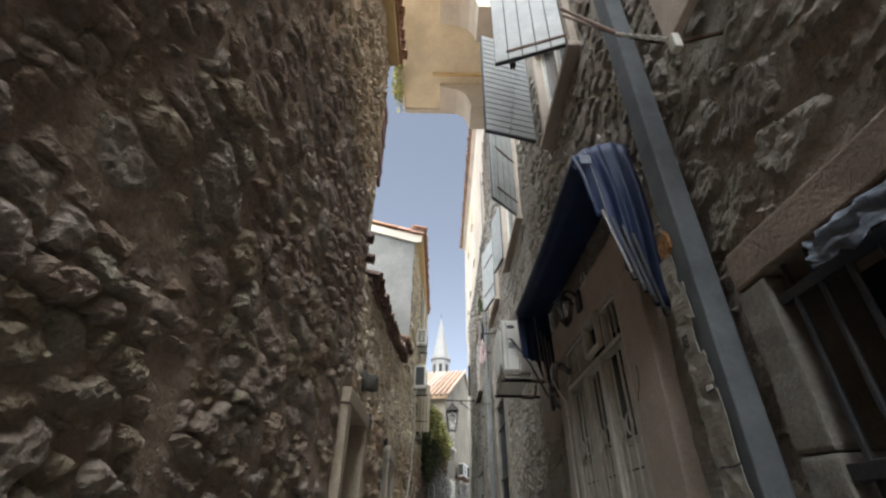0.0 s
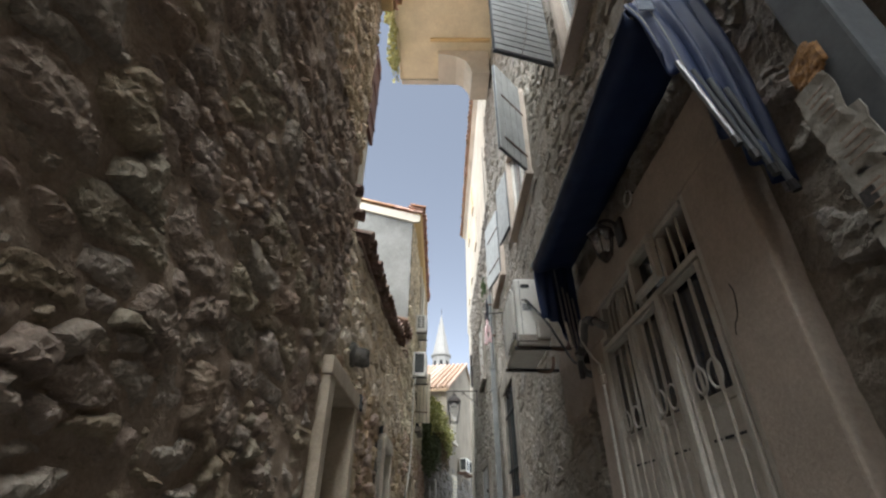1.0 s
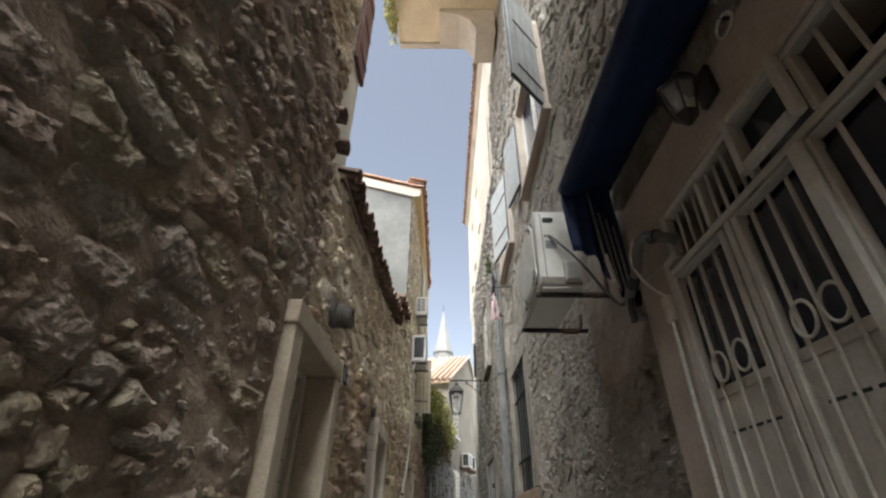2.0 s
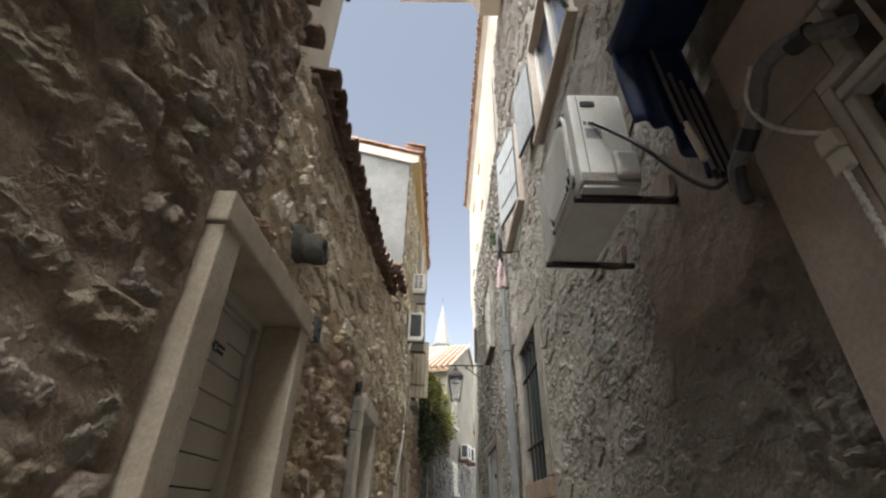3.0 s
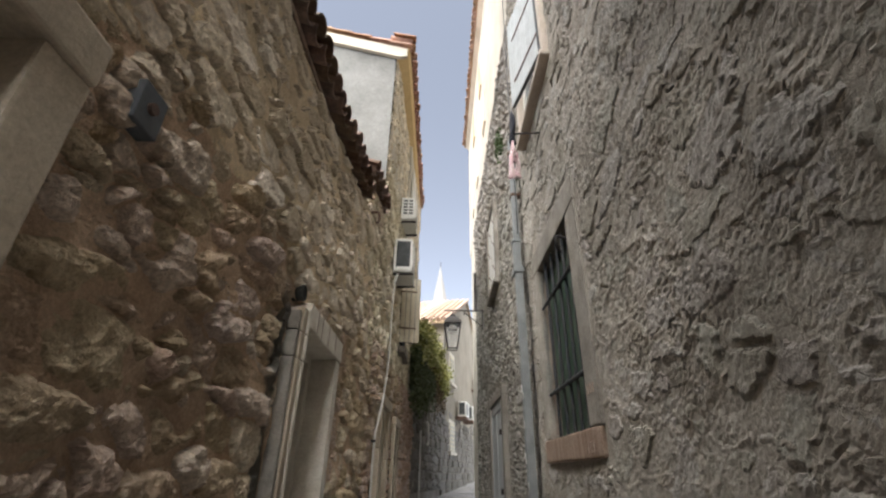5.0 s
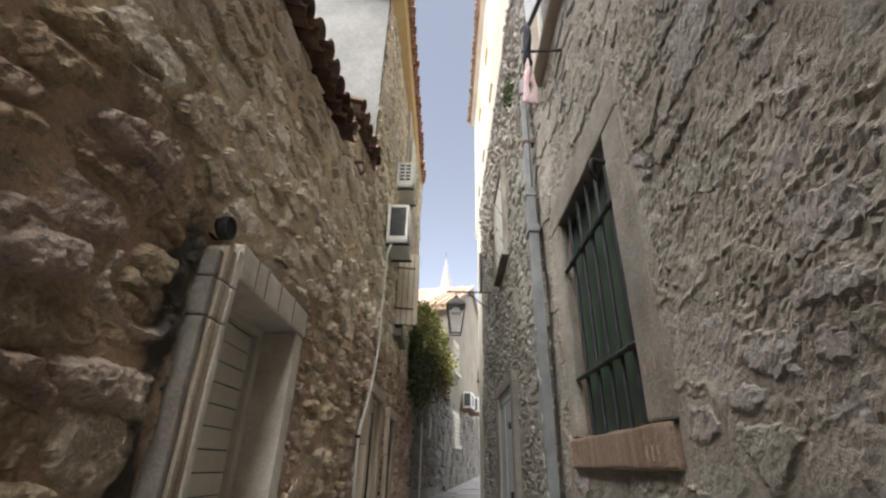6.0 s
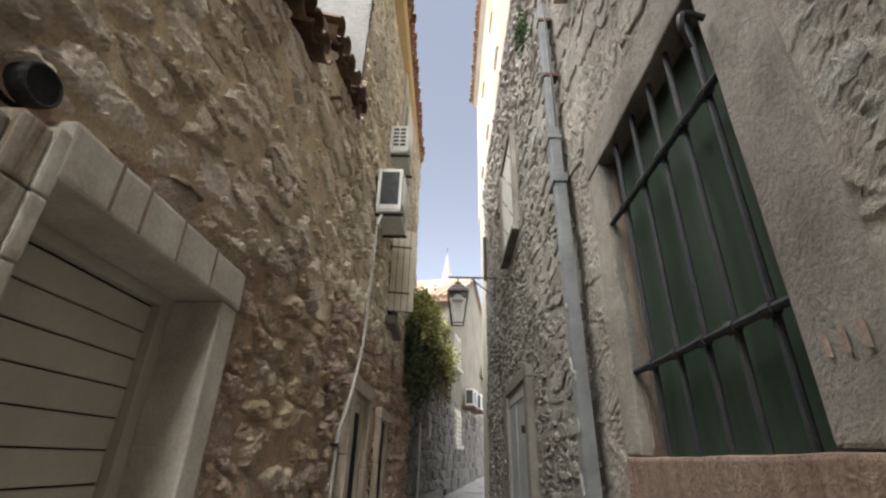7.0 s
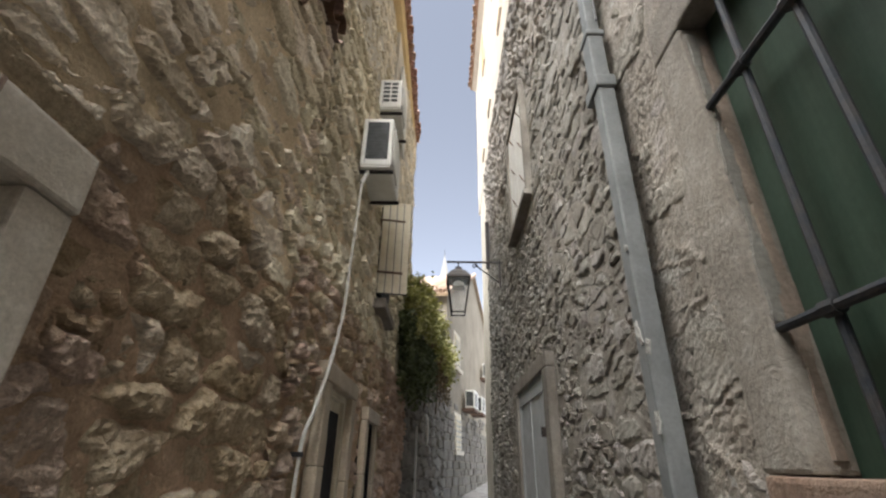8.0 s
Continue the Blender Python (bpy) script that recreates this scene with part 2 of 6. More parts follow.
M_PLASTIC = mat("plastic_sheet_blue", (0.30, 0.34, 0.40), (0.20, 0.23, 0.29), 7, 0.2, 0.3, 30, spec=0.6)
M_CABLE = mat("cable_black", (0.025, 0.025, 0.025), (0.04, 0.04, 0.04), 9, 0.5, 0.0, 60)
M_HOSE = mat("conduit_grey", (0.19, 0.19, 0.185), (0.13, 0.13, 0.125), 9, 0.6, 0.2, 60)
M_STEEL = mat("dull_steel", (0.30, 0.30, 0.31), (0.22, 0.22, 0.23), 8, 0.4, 0.1, 70, metal=0.6)
M_SPOUT = mat("stone_stained_dark", (0.14, 0.13, 0.115), (0.07, 0.067, 0.06), 7, 0.9, 0.8, 40, depth=0.02)
M_WIRE = mat("wire_white", (0.62, 0.61, 0.57), (0.54, 0.53, 0.49), 9, 0.6, 0.0, 60)
M_PINKCLOTH = mat("cloth_pink", (0.62, 0.36, 0.40), (0.68, 0.60, 0.58), 20, 0.9, 0.3, 80)
M_BLACKCLOTH = mat("cloth_black", (0.02, 0.022, 0.03), (0.03, 0.03, 0.04), 9, 0.9, 0.3, 80)
M_GLASS = glass_mat("lantern_glass")


def wet_streak(m, y, half, top):
    """A black wet stain that runs down a wall below a drain."""
    nt = m.node_tree
    N, LK = nt.nodes, nt.links
    bsdf = N["Principled BSDF"]
    clean = bsdf.inputs["Base Color"].links[0].from_socket
    geo = N.new("ShaderNodeNewGeometry")
    xyz = N.new("ShaderNodeSeparateXYZ")
    LK.new(geo.outputs["Position"], xyz.inputs["Vector"])
    cloud = N.new("ShaderNodeTexNoise")
    cloud.inputs["Scale"].default_value, cloud.inputs["Detail"].default_value = 5, 6
    LK.new(geo.outputs["Position"], cloud.inputs["Vector"])
    def calc(op, a, b, c=0.0):
        n = N.new("ShaderNodeMath")
        n.operation = op
        for k, v in enumerate((a, b, c)):
            if isinstance(v, (int, float)):
                n.inputs[k].default_value = v
            else:
                LK.new(v, n.inputs[k])
        return n.outputs[0]
    off = calc("ABSOLUTE", calc("SUBTRACT", xyz.outputs["Y"], y), 0)
    off = calc("MULTIPLY_ADD", calc("SUBTRACT", cloud.outputs["Fac"], 0.5), 0.30, off)
    side = N.new("ShaderNodeMapRange")
    side.interpolation_type = "SMOOTHSTEP"
    side.inputs["From Min"].default_value, side.inputs["From Max"].default_value = half * 0.6, half * 1.6
    side.inputs["To Min"].default_value, side.inputs["To Max"].default_value = 0.9, 0
    LK.new(off, side.inputs["Value"])
    high = N.new("ShaderNodeMapRange")
    high.interpolation_type = "SMOOTHSTEP"
    high.inputs["From Min"].default_value, high.inputs["From Max"].default_value = top - 0.15, top + 0.15
    high.inputs["To Min"].default_value, high.inputs["To Max"].default_value = 1, 0
    LK.new(xyz.outputs["Z"], high.inputs["Value"])
    mix = N.new("ShaderNodeMix")
    mix.data_type = "RGBA"
    LK.new(calc("MULTIPLY", side.outputs["Result"], high.outputs["Result"]), mix.inputs["Factor"])
    LK.new(clean, mix.inputs["A"])
    mix.inputs["B"].default_value = (0.05, 0.052, 0.048, 1)
    LK.new(mix.outputs["Result"], bsdf.inputs["Base Color"])


wet_streak(M_STONE_W, 7.62, 0.07, 2.66)
wet_streak(M_MORTAR_W, 7.62, 0.07, 2.66)


# ---- helpers for building ----
def link(name, bm, material, smooth=False):
    me = bpy.data.meshes.new(name)
    bm.normal_update()
    bm.to_mesh(me)
    bm.free()
    if smooth:
        me.polygons.foreach_set("use_smooth", [True] * len(me.polygons))
    me.materials.append(material)
    return new(name, me)


def under(ob, parent):
    ob.parent = parent
    ob.matrix_parent_inverse = parent.matrix_basis.inverted() if parent.parent is None else Matrix()
    return ob


def part(name, bm, material, parent, label="", smooth=False):
    ob = under(link(name, bm, material, smooth), parent)
    return tagged(ob, label) if label else ob


def thing(name, at, label, category, group="", kind=""):
    ob = new(name)
    ob.empty_display_size = 0.1
    ob.matrix_basis = pose(*at)
    return tagged(ob, label, category, group, kind)


def box(x0, x1, y0, y1, z0, z1, bevel=0.0, bm=None, turn=None, wear=0.0):
    """A box between two corners, its edges rounded; wear shakes its corners a little."""
    own = bmesh.new()
    c = Vector(((x0 + x1) / 2, (y0 + y1) / 2, (z0 + z1) / 2))
    bmesh.ops.create_cube(own, size=1, matrix=Matrix.LocRotScale(c, None, (abs(x1 - x0), abs(y1 - y0), abs(z1 - z0))))
    if bevel:
        bmesh.ops.bevel(own, geom=own.edges[:], offset=bevel, segments=2, affect="EDGES", profile=0.6)
    if wear:
        bmesh.ops.subdivide_edges(own, edges=[e for e in own.edges if e.calc_length() > 0.25], cuts=6, use_grid_fill=True)
        for v in own.verts:
            v.co += noise.noise_vector(v.co * 6) * wear
    if turn is not None:
        bmesh.ops.transform(own, matrix=turn, verts=own.verts[:])
    if bm is None:
        return own
    tmp = bpy.data.meshes.new("tmp")
    own.to_mesh(tmp)
    own.free()
    bm.from_mesh(tmp)
    bpy.data.meshes.remove(tmp)
    return bm


def tube(pts, r, n=8, bm=None, ends=True):
    """A round bar or hose along a line of points."""
    bm = bm or bmesh.new()
    pts = [Vector(p) for p in pts]
    rings = []
    side = None
    for i, p in enumerate(pts):
        d = (pts[min(i + 1, len(pts) - 1)] - pts[max(i - 1, 0)]).normalized()
        if side is None:
            side = d.orthogonal().normalized()
        side = (side - d * side.dot(d)).normalized()
        up = d.cross(side)
        rings.append([bm.verts.new(p + (side * math.cos(a) + up * math.sin(a)) * r) for a in (2 * math.pi * k / n for k in range(n))])
    for a, b in zip(rings, rings[1:]):
        for k in range(n):
            bm.faces.new((a[k], a[(k + 1) % n], b[(k + 1) % n], b[k]))
    if ends:
        bm.faces.new(rings[0][::-1])
        bm.faces.new(rings[-1])
    return bm


def prism(outline, axis, a, b, bm=None):
    """A flat outline (pairs) drawn out along an axis from a to b."""
    bm = bm or bmesh.new()
    def put(p, c):
        return {"x": (c, p[0], p[1]), "y": (p[0], c, p[1]), "z": (p[0], p[1], c)}[axis]
    va, vb = [bm.verts.new(put(p, a)) for p in outline], [bm.verts.new(put(p, b)) for p in outline]
    bm.faces.new(va), bm.faces.new(vb[::-1])
    n = len(outline)
    for k in range(n):
        bm.faces.new((va[k], vb[k], vb[(k + 1) % n], va[(k + 1) % n]))
    bmesh.ops.recalc_face_normals(bm, faces=bm.faces[:])
    return bm


def curve_pts(pts, n=6):
    """A smooth line through points (Catmull-Rom)."""
    P = [Vector(p) for p in pts]
    P = [P[0] * 2 - P[1]] + P + [P[-1] * 2 - P[-2]]
    out = []
    for i in range(1, len(P) - 2):
        for k in range(n):
            t = k / n
            a, b, c, d = P[i - 1], P[i], P[i + 1], P[i + 2]
            out.append(0.5 * (2 * b + (c - a) * t + (2 * a - 5 * b + 4 * c - d) * t * t + (3 * b - a - 3 * c + d) * t ** 3))
    return out + [P[-2]]


# ---- rubble masonry ----
def hashed(ix, iy, seed):
    h = np.sin(ix * 127.1 + iy * 311.7 + seed * 74.7) * 43758.5453
    return h - np.floor(h)


def grain(x, y, seed, octaves=4):
    total, size, norm = np.zeros_like(x), 1.0, 0.0
    for o in range(octaves):
        xi, yi = np.floor(x), np.floor(y)
        fx, fy = x - xi, y - yi
        fx, fy = fx * fx * (3 - 2 * fx), fy * fy * (3 - 2 * fy)
        a, b = hashed(xi, yi, seed + o), hashed(xi + 1, yi, seed + o)
        c, d = hashed(xi, yi + 1, seed + o), hashed(xi + 1, yi + 1, seed + o)
        total += size * (a * (1 - fx) * (1 - fy) + b * fx * (1 - fy) + c * (1 - fx) * fy + d * fx * fy)
        norm += size
        size *= 0.55
        x, y = x * 2.03 + 3.1, y * 2.03 + 1.7
    return total / norm - 0.5


def cells(U, V, cw, ch, seed, wild=0.5):
    """For each place: how far it is from its stone's edge (0 at the joint), and which stone it is."""
    U = U + cw * wild * 1.3 * grain(U * 2.2 / cw * 0.5, V * 2.2 / cw * 0.5, seed + 11, 3)
    V = V + ch * wild * 1.6 * grain(U * 1.1 / cw, V * 1.1 / cw, seed + 23, 3)
    row0 = np.floor(V / ch)
    best, second, ident = np.full(U.shape, 9.0), np.full(U.shape, 9.0), np.zeros(U.shape)
    for dr in (-1, 0, 1):
        row = row0 + dr
        wide = cw * (0.75 + 0.6 * hashed(row, row * 0 + 5, seed))
        off = hashed(row, row * 0, seed) * cw
        col0 = np.floor((U + off) / wide)
        for dc in (-1, 0, 1):
            col = col0 + dc
            px = (col + 0.5 + (hashed(row, col, seed + 1) - 0.5) * 0.8) * wide - off
            pz = (row + 0.5 + (hashed(row, col, seed + 2) - 0.5) * 0.55) * ch
            d = np.sqrt(((U - px) / wide) ** 2 + ((V - pz) / ch) ** 2) - 0.34 * hashed(row, col, seed + 3)
            near = d < best
            second = np.where(near, best, np.minimum(second, d))
            ident = np.where(near, row * 4096 + col, ident)
            best = np.where(near, d, best)
    return second - best, ident


def grid_mesh(name, P, quads, material, flip, smooth=False):
    used, inv = np.unique(quads, return_inverse=True)
    faces = inv.reshape(quads.shape)
    if flip:
        faces = faces[:, ::-1]
    me = bpy.data.meshes.new(name)
    me.vertices.add(len(used))
    me.vertices.foreach_set("co", P[used].astype(np.float32).ravel())
    me.loops.add(faces.size)
    me.loops.foreach_set("vertex_index", faces.astype(np.int32).ravel())
    me.polygons.add(len(faces))
    me.polygons.foreach_set("loop_start", np.arange(0, faces.size, 4, dtype=np.int32))
    me.polygons.foreach_set("use_smooth", np.full(len(faces), smooth))
    me.update(calc_edges=True)
    me.validate()
    me.materials.append(material)
    return me


LATER = []   # stones wait here, so that the pieces come last


def rubble(wall, xf, sign, u0, u1, v0, v1, step, cw, ch, amp, seed, holes, stone, mortar, joint=0.13, soft=0.22, rag=0.5, bury=0.2, face_rough=0.012, bed_rough=0.010, pick=None, top=None, base=None, wild=0.7, small=0.5, ribbon=0.0, lumps=0.0):
    """A face of rough masonry on a wall: a mortar bed, and stones that stand out of it, each a closed mound of its own.
    joint: how much of a stone's cell the mortar takes; soft: how wide its edge is rounded; rag: how uneven its outline is; bury: the share of stones sunk in mortar; small: the share of smaller stones; lumps: pitted render over all."""
    us, vs = np.linspace(u0, u1, int((u1 - u0) / step) + 1), np.linspace(v0, v1, int((v1 - v0) / step) + 1)
    U, V = np.meshgrid(us, vs)
    shake = step * 0.3
    U[1:-1, 1:-1] += ((hashed(U, V, 77) - 0.5) * 2 * shake)[1:-1, 1:-1]
    V[1:-1, 1:-1] += ((hashed(V, U, 78) - 0.5) * 2 * shake)[1:-1, 1:-1]
    d, ident = cells(U, V, cw, ch, seed, wild)
    d_s, ident_s = cells(U, V, cw * 0.52, ch * 0.58, seed + 61, wild)
    where = grain(U * 1.5, V * 2.1, seed + 63, 2) + 0.5 * small - 0.25   # patches of smaller stones
    d = np.minimum(np.where(where > 0, d_s, d), np.abs(where) * 9)
    ident = np.where(where > 0, ident_s + 0.5, ident)
    low = grain(U * 1.3, V * 1.3, 5, 2) * 0.05
    away = np.full(U.shape, 9.0)   # the face quietens towards openings
    for a, b, c, e in holes:
        away = np.minimum(away, np.hypot(np.maximum(np.maximum(a - U, U - b), 0), np.maximum(np.maximum(c - V, V - e), 0)))
    calm = np.clip(away / 0.12, 0.15, 1)
    bed = low - 0.022 + grain(U * 4, V * 5, seed + 39, 3) * bed_rough * 2.4 + grain(U * 17, V * 19, seed + 37, 3) * bed_rough
    if ribbon:   # raised trails of pointing mortar round larger stones
        d2, _ = cells(U, V, 0.62, 0.34, seed + 91, 0.9)
        trail = np.exp(-(d2 / 0.05) ** 2) * (0.3 + 1.4 * np.clip(grain(U * 3, V * 3, seed + 95, 3) + 0.25, 0, 1))
        bed = bed + ribbon * trail
    if lumps:   # pitted render: small ridges broken by hollows
        pits = 0.02 + 0.26 * grain(U * 11, V * 14, seed + 31, 3) + 0.55 * (0.2 - np.abs(grain(U * 26, V * 25, seed + 32, 4)))
        pits2 = 0.2 - np.abs(grain(U * 43, V * 41, seed + 33, 3))
        much = np.clip(0.65 + grain(U * 2.1, V * 2.6, seed + 35, 3) * 2.2, 0.2, 1.3)
        crust = np.maximum((pits + 0.7 * pits2) * lumps * much, -0.007)
        bed = bed + crust * calm
    own = hashed(ident, ident * 0.37, seed + 5)
    sunk = hashed(ident, ident * 0.71, seed + 9) < bury
    edge = d - joint * (0.6 + 0.9 * hashed(ident, ident * 0.23, seed + 6)) + rag * (0.42 * grain(U * 10, V * 13, seed + 45, 4) + 0.2 * grain(U * 31, V * 33, seed + 47, 2))
    prof = np.clip(edge / soft, 0, 1)
    prof = np.where(edge > 0, 1 - (1 - prof) ** 2.2, edge * 2.5)
    big = 0.20 - np.abs(grain(U * 9 + own * 7, V * 13 + own * 5, seed + 41, 4))
    fine = 0.20 - np.abs(grain(U * 23 + own * 3, V * 29 + U * 6, seed + 43, 3))
    lean = hashed(ident, ident * 0.11, seed + 7) - 0.5
    tilt = hashed(ident, ident * 0.19, seed + 8) - 0.5
    rise = np.where(sunk, amp * 0.25, amp * (0.5 + 0.8 * own))
    facet = (lean * np.sin(V * 9 + own * 9) + tilt * np.sin(U * 7 + own * 5)) * amp * 0.55
    face = low - 0.026 + calm * (rise * prof + facet * np.clip(prof, 0, 1) + (big * 3.6 + fine * 2.2) * face_rough * np.clip(prof + 0.15, 0, 1))
    if lumps:
        face = face + crust * 0.7 * calm * np.clip(prof, 0, 1)
    X0 = np.vectorize(xf)(us)[None, :] * np.ones_like(U)
    nu = len(us)
    idx = (np.arange(len(vs) - 1)[:, None] * nu + np.arange(nu - 1)[None, :]).ravel()
    quads = np.stack([idx, idx + 1, idx + 1 + nu, idx + nu], 1)
    cu, cv = U.ravel()[quads].mean(1), V.ravel()[quads].mean(1)
    free = np.ones(len(quads), bool)
    for a, b, c, e in holes:
        free &= ~((cu > a) & (cu < b) & (cv > c) & (cv < e))
    if top is not None:
        free &= cv < top(cu)
    if base is not None:
        free &= cv >= base(cu)
    bedP = np.stack([X0 + sign * bed, U, V], 2).reshape(-1, 3)
    faceP = np.stack([X0 + sign * face, U, V], 2).reshape(-1, 3)
    sunkP = np.stack([X0 + sign * (low - 0.07), U, V], 2).reshape(-1, 3)
    flip = sign < 0
    me = grid_mesh("mortar_bed", bedP, quads[free], mortar, flip, smooth=not lumps)
    under(new("mortar_bed", me), wall)["kind"] = "stuff"
    flat = ident.ravel()
    names, code = np.unique(flat, return_inverse=True)
    fq = quads[free]
    cq = code[fq]
    # every square belongs to each stone that one of its corners lies on; corners outside that stone are sunk into the bed
    pairs = np.unique(np.concatenate([np.stack([np.arange(len(fq)), cq[:, k]], 1) for k in range(4)]), axis=0)
    pairs = pairs[np.argsort(pairs[:, 1], kind="stable")]
    groups = np.split(pairs, np.flatnonzero(np.diff(pairs[:, 1])) + 1)
    total = len(flat)
    rest = []
    count = 0
    for g in groups:
        if len(g) < 8:
            continue
        k = g[0, 1]
        q = fq[g[:, 0]]
        cy, cz = faceP[q[:, 0], 1].mean(), faceP[q[:, 0], 2].mean()
        if pick and count < 300 and pick[0] < cy < pick[1] and pick[2] < cz < pick[3]:
            LATER.append((wall, np.where((code == k)[:, None][np.unique(q)], faceP[np.unique(q)], sunkP[np.unique(q)]), np.searchsorted(np.unique(q), q), stone, flip))
            count += 1
        else:
            rest.append(g)
    if rest:
        rest = np.concatenate(rest)
        keys = fq[rest[:, 0]].astype(np.int64) + total * rest[:, 1][:, None].astype(np.int64)
        uniq, inv = np.unique(keys, return_inverse=True)
        v, k = uniq % total, uniq // total
        P = np.where((code[v] == k)[:, None], faceP[v], sunkP[v])
        me = grid_mesh("stonework", P, inv.reshape(keys.shape), stone, flip)
        under(new("stonework", me), wall)["kind"] = "stuff"


def lay_stones():
    for wall, P, g, material, flip in LATER:
        under(new("stone", grid_mesh("stone", P, g, material, flip)), wall)


def wall_body(name, xf, back, u0, u1, v0, v1, holes, material, label, gap=0.05, sign=1, steps=1):
    """The solid wall behind a masonry face, cut into blocks round its openings."""
    bm = bmesh.new()
    us = sorted({u0, u1, *(min(max(h, u0), u1) for hole in holes for h in hole[:2]), *([6.5] if u0 < 6.5 < u1 else [])})
    for a, b in zip(us, us[1:]):
        if b - a < 1e-4:
            continue
        zs = [(v0, v1)]
        for h in holes:
            if h[0] < (a + b) / 2 < h[1]:
                zs = [(lo, hi) for p, q in zs for lo, hi in ((p, min(q, h[2])), (max(p, h[3]), q)) if hi - lo > 1e-3]
        for lo, hi in zs:
            x0, x1 = xf(a) - sign * gap, xf(b) - sign * gap
            vs = [bm.verts.new(p) for p in ((x0, a, lo), (x1, b, lo), (back, b, lo), (back, a, lo), (x0, a, hi), (x1, b, hi), (back, b, hi), (back, a, hi))]
            for f in ((0, 1, 2, 3), (4, 5, 6, 7), (0, 1, 5, 4), (1, 2, 6, 5), (2, 3, 7, 6), (3, 0, 4, 7)):
                bm.faces.new([vs[k] for k in f])
    bmesh.ops.recalc_face_normals(bm, faces=bm.faces[:])
    return tagged(link(name, bm, material), label, "wall", kind="structure")


# ---- the large structure ----
def LX(y):
    """The west wall's face: straight, then turning slowly into the lane."""
    return -0.93 if y < 6.5 else -0.93 + (y - 6.5) * 0.04


def RX(y):
    return 1.12


def GZ(y):
    """The lane climbs gently."""
    return 0.05 * y if y < 40 else 2.0


WEST_HOLES = [(4.58, 5.65, -1, 2.56), (7.86, 8.88, -1, 2.51), (11.42, 12.28, -1, 2.48), (12.95, 13.5, -1, 2.35)]
EAST_HOLES = [(0.28, 1.34, 1.23, 2.27), (2.44, 3.72, -1, 2.80), (8.08, 9.27, 1.87, 3.58), (12.18, 13.77, -1, 2.74),
              (2.38, 3.42, 5.03, 6.47), (5.28, 6.70, 5.33, 6.87), (8.06, 9.37, 5.40, 6.82), (12.33, 13.52, 4.73, 6.42)]

# the masonry also leaves room for the stone surrounds
WEST_FACE = [(4.435, 5.795, -1, 2.665), (7.695, 8.985, -1, 2.645), (11.28, 12.42, -1, 2.58), (12.84, 13.61, -1, 2.44)]
EAST_FACE = [(0.115, 1.47, 1.115, 2.37), (2.145, 4.04, -1, 3.065), (7.845, 9.445, 1.71, 3.785), (12.015, 13.905, -1, 2.845),
             (2.335, 3.465, 4.99, 6.54), (5.235, 6.745, 5.29, 6.94), (8.015, 9.415, 5.36, 6.89), (12.285, 13.565, 4.69, 6.49)]

bm = bmesh.new()
ys = [-60, -5] + [k * 1.0 for k in range(-4, 41)] + [60, 600, 3000]
rows_v = [[bm.verts.new((x, y, GZ(max(y, -4)) - 0.012 + (0 if abs(x) > 5 else 0.006 * math.sin(y * 3 + x * 5)))) for x in (-3000, -60, -3, -1, 0, 1, 3, 60, 3000)] for y in ys]
for a, b in zip(rows_v, rows_v[1:]):
    for k in range(len(a) - 1):
        bm.faces.new((a[k], a[k + 1], b[k + 1], b[k]))
ground = tagged(link("ground", bm, M_GROUND), "worn grey stone lane climbing gently between the houses", "ground", kind="structure")

def seam(u):
    """Where the brown lower masonry of the west side meets the lime-pointed work above, coloured paler partly for
    brighter light.
    """
    return 2.85 + 0.13 * np.sin(u * 2.1) + 0.08 * np.sin(u * 5.3 + 1)


wall_1 = wall_body("wall_west_1", LX, -1.6, 0.2, 4.75, -0.3, 8.1, WEST_HOLES, M_MORTAR_W, "tall rubble wall of brown stones in thick mortar")
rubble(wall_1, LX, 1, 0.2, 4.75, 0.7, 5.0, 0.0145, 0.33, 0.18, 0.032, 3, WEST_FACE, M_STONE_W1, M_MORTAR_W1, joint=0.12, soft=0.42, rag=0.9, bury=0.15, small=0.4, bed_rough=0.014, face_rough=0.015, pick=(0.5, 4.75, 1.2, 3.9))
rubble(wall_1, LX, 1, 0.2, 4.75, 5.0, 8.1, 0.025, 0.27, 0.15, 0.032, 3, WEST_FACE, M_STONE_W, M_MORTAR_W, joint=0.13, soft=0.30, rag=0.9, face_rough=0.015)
wall_2 = wall_body("wall_west_2", LX, -1.5, 4.75, 9.3, -0.3, 4.16, WEST_HOLES, M_MORTAR_W, "low rubble house wall of tan stones under an old tiled eave")
rubble(wall_2, LX, 1, 4.75, 9.3, 0.8, 4.5, 0.0145, 0.36, 0.165, 0.040, 3, WEST_FACE, M_STONE_W, M_MORTAR_W, joint=0.12, soft=0.32, rag=1.05, bury=0.3, small=0.1, bed_rough=0.014, face_rough=0.019, pick=(4.75, 9.3, 1.2, 2.8), top=seam)
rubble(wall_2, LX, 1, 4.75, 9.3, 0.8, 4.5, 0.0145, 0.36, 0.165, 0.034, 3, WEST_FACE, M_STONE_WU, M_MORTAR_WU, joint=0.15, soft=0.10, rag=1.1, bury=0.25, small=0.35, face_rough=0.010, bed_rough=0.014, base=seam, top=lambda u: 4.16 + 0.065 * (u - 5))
wall_3 = wall_body("wall_west_3", LX, -1.5, 9.3, 10.6, -0.3, 4.95, WEST_HOLES, M_MORTAR_W, "short higher piece of rubble wall with a tile coping")
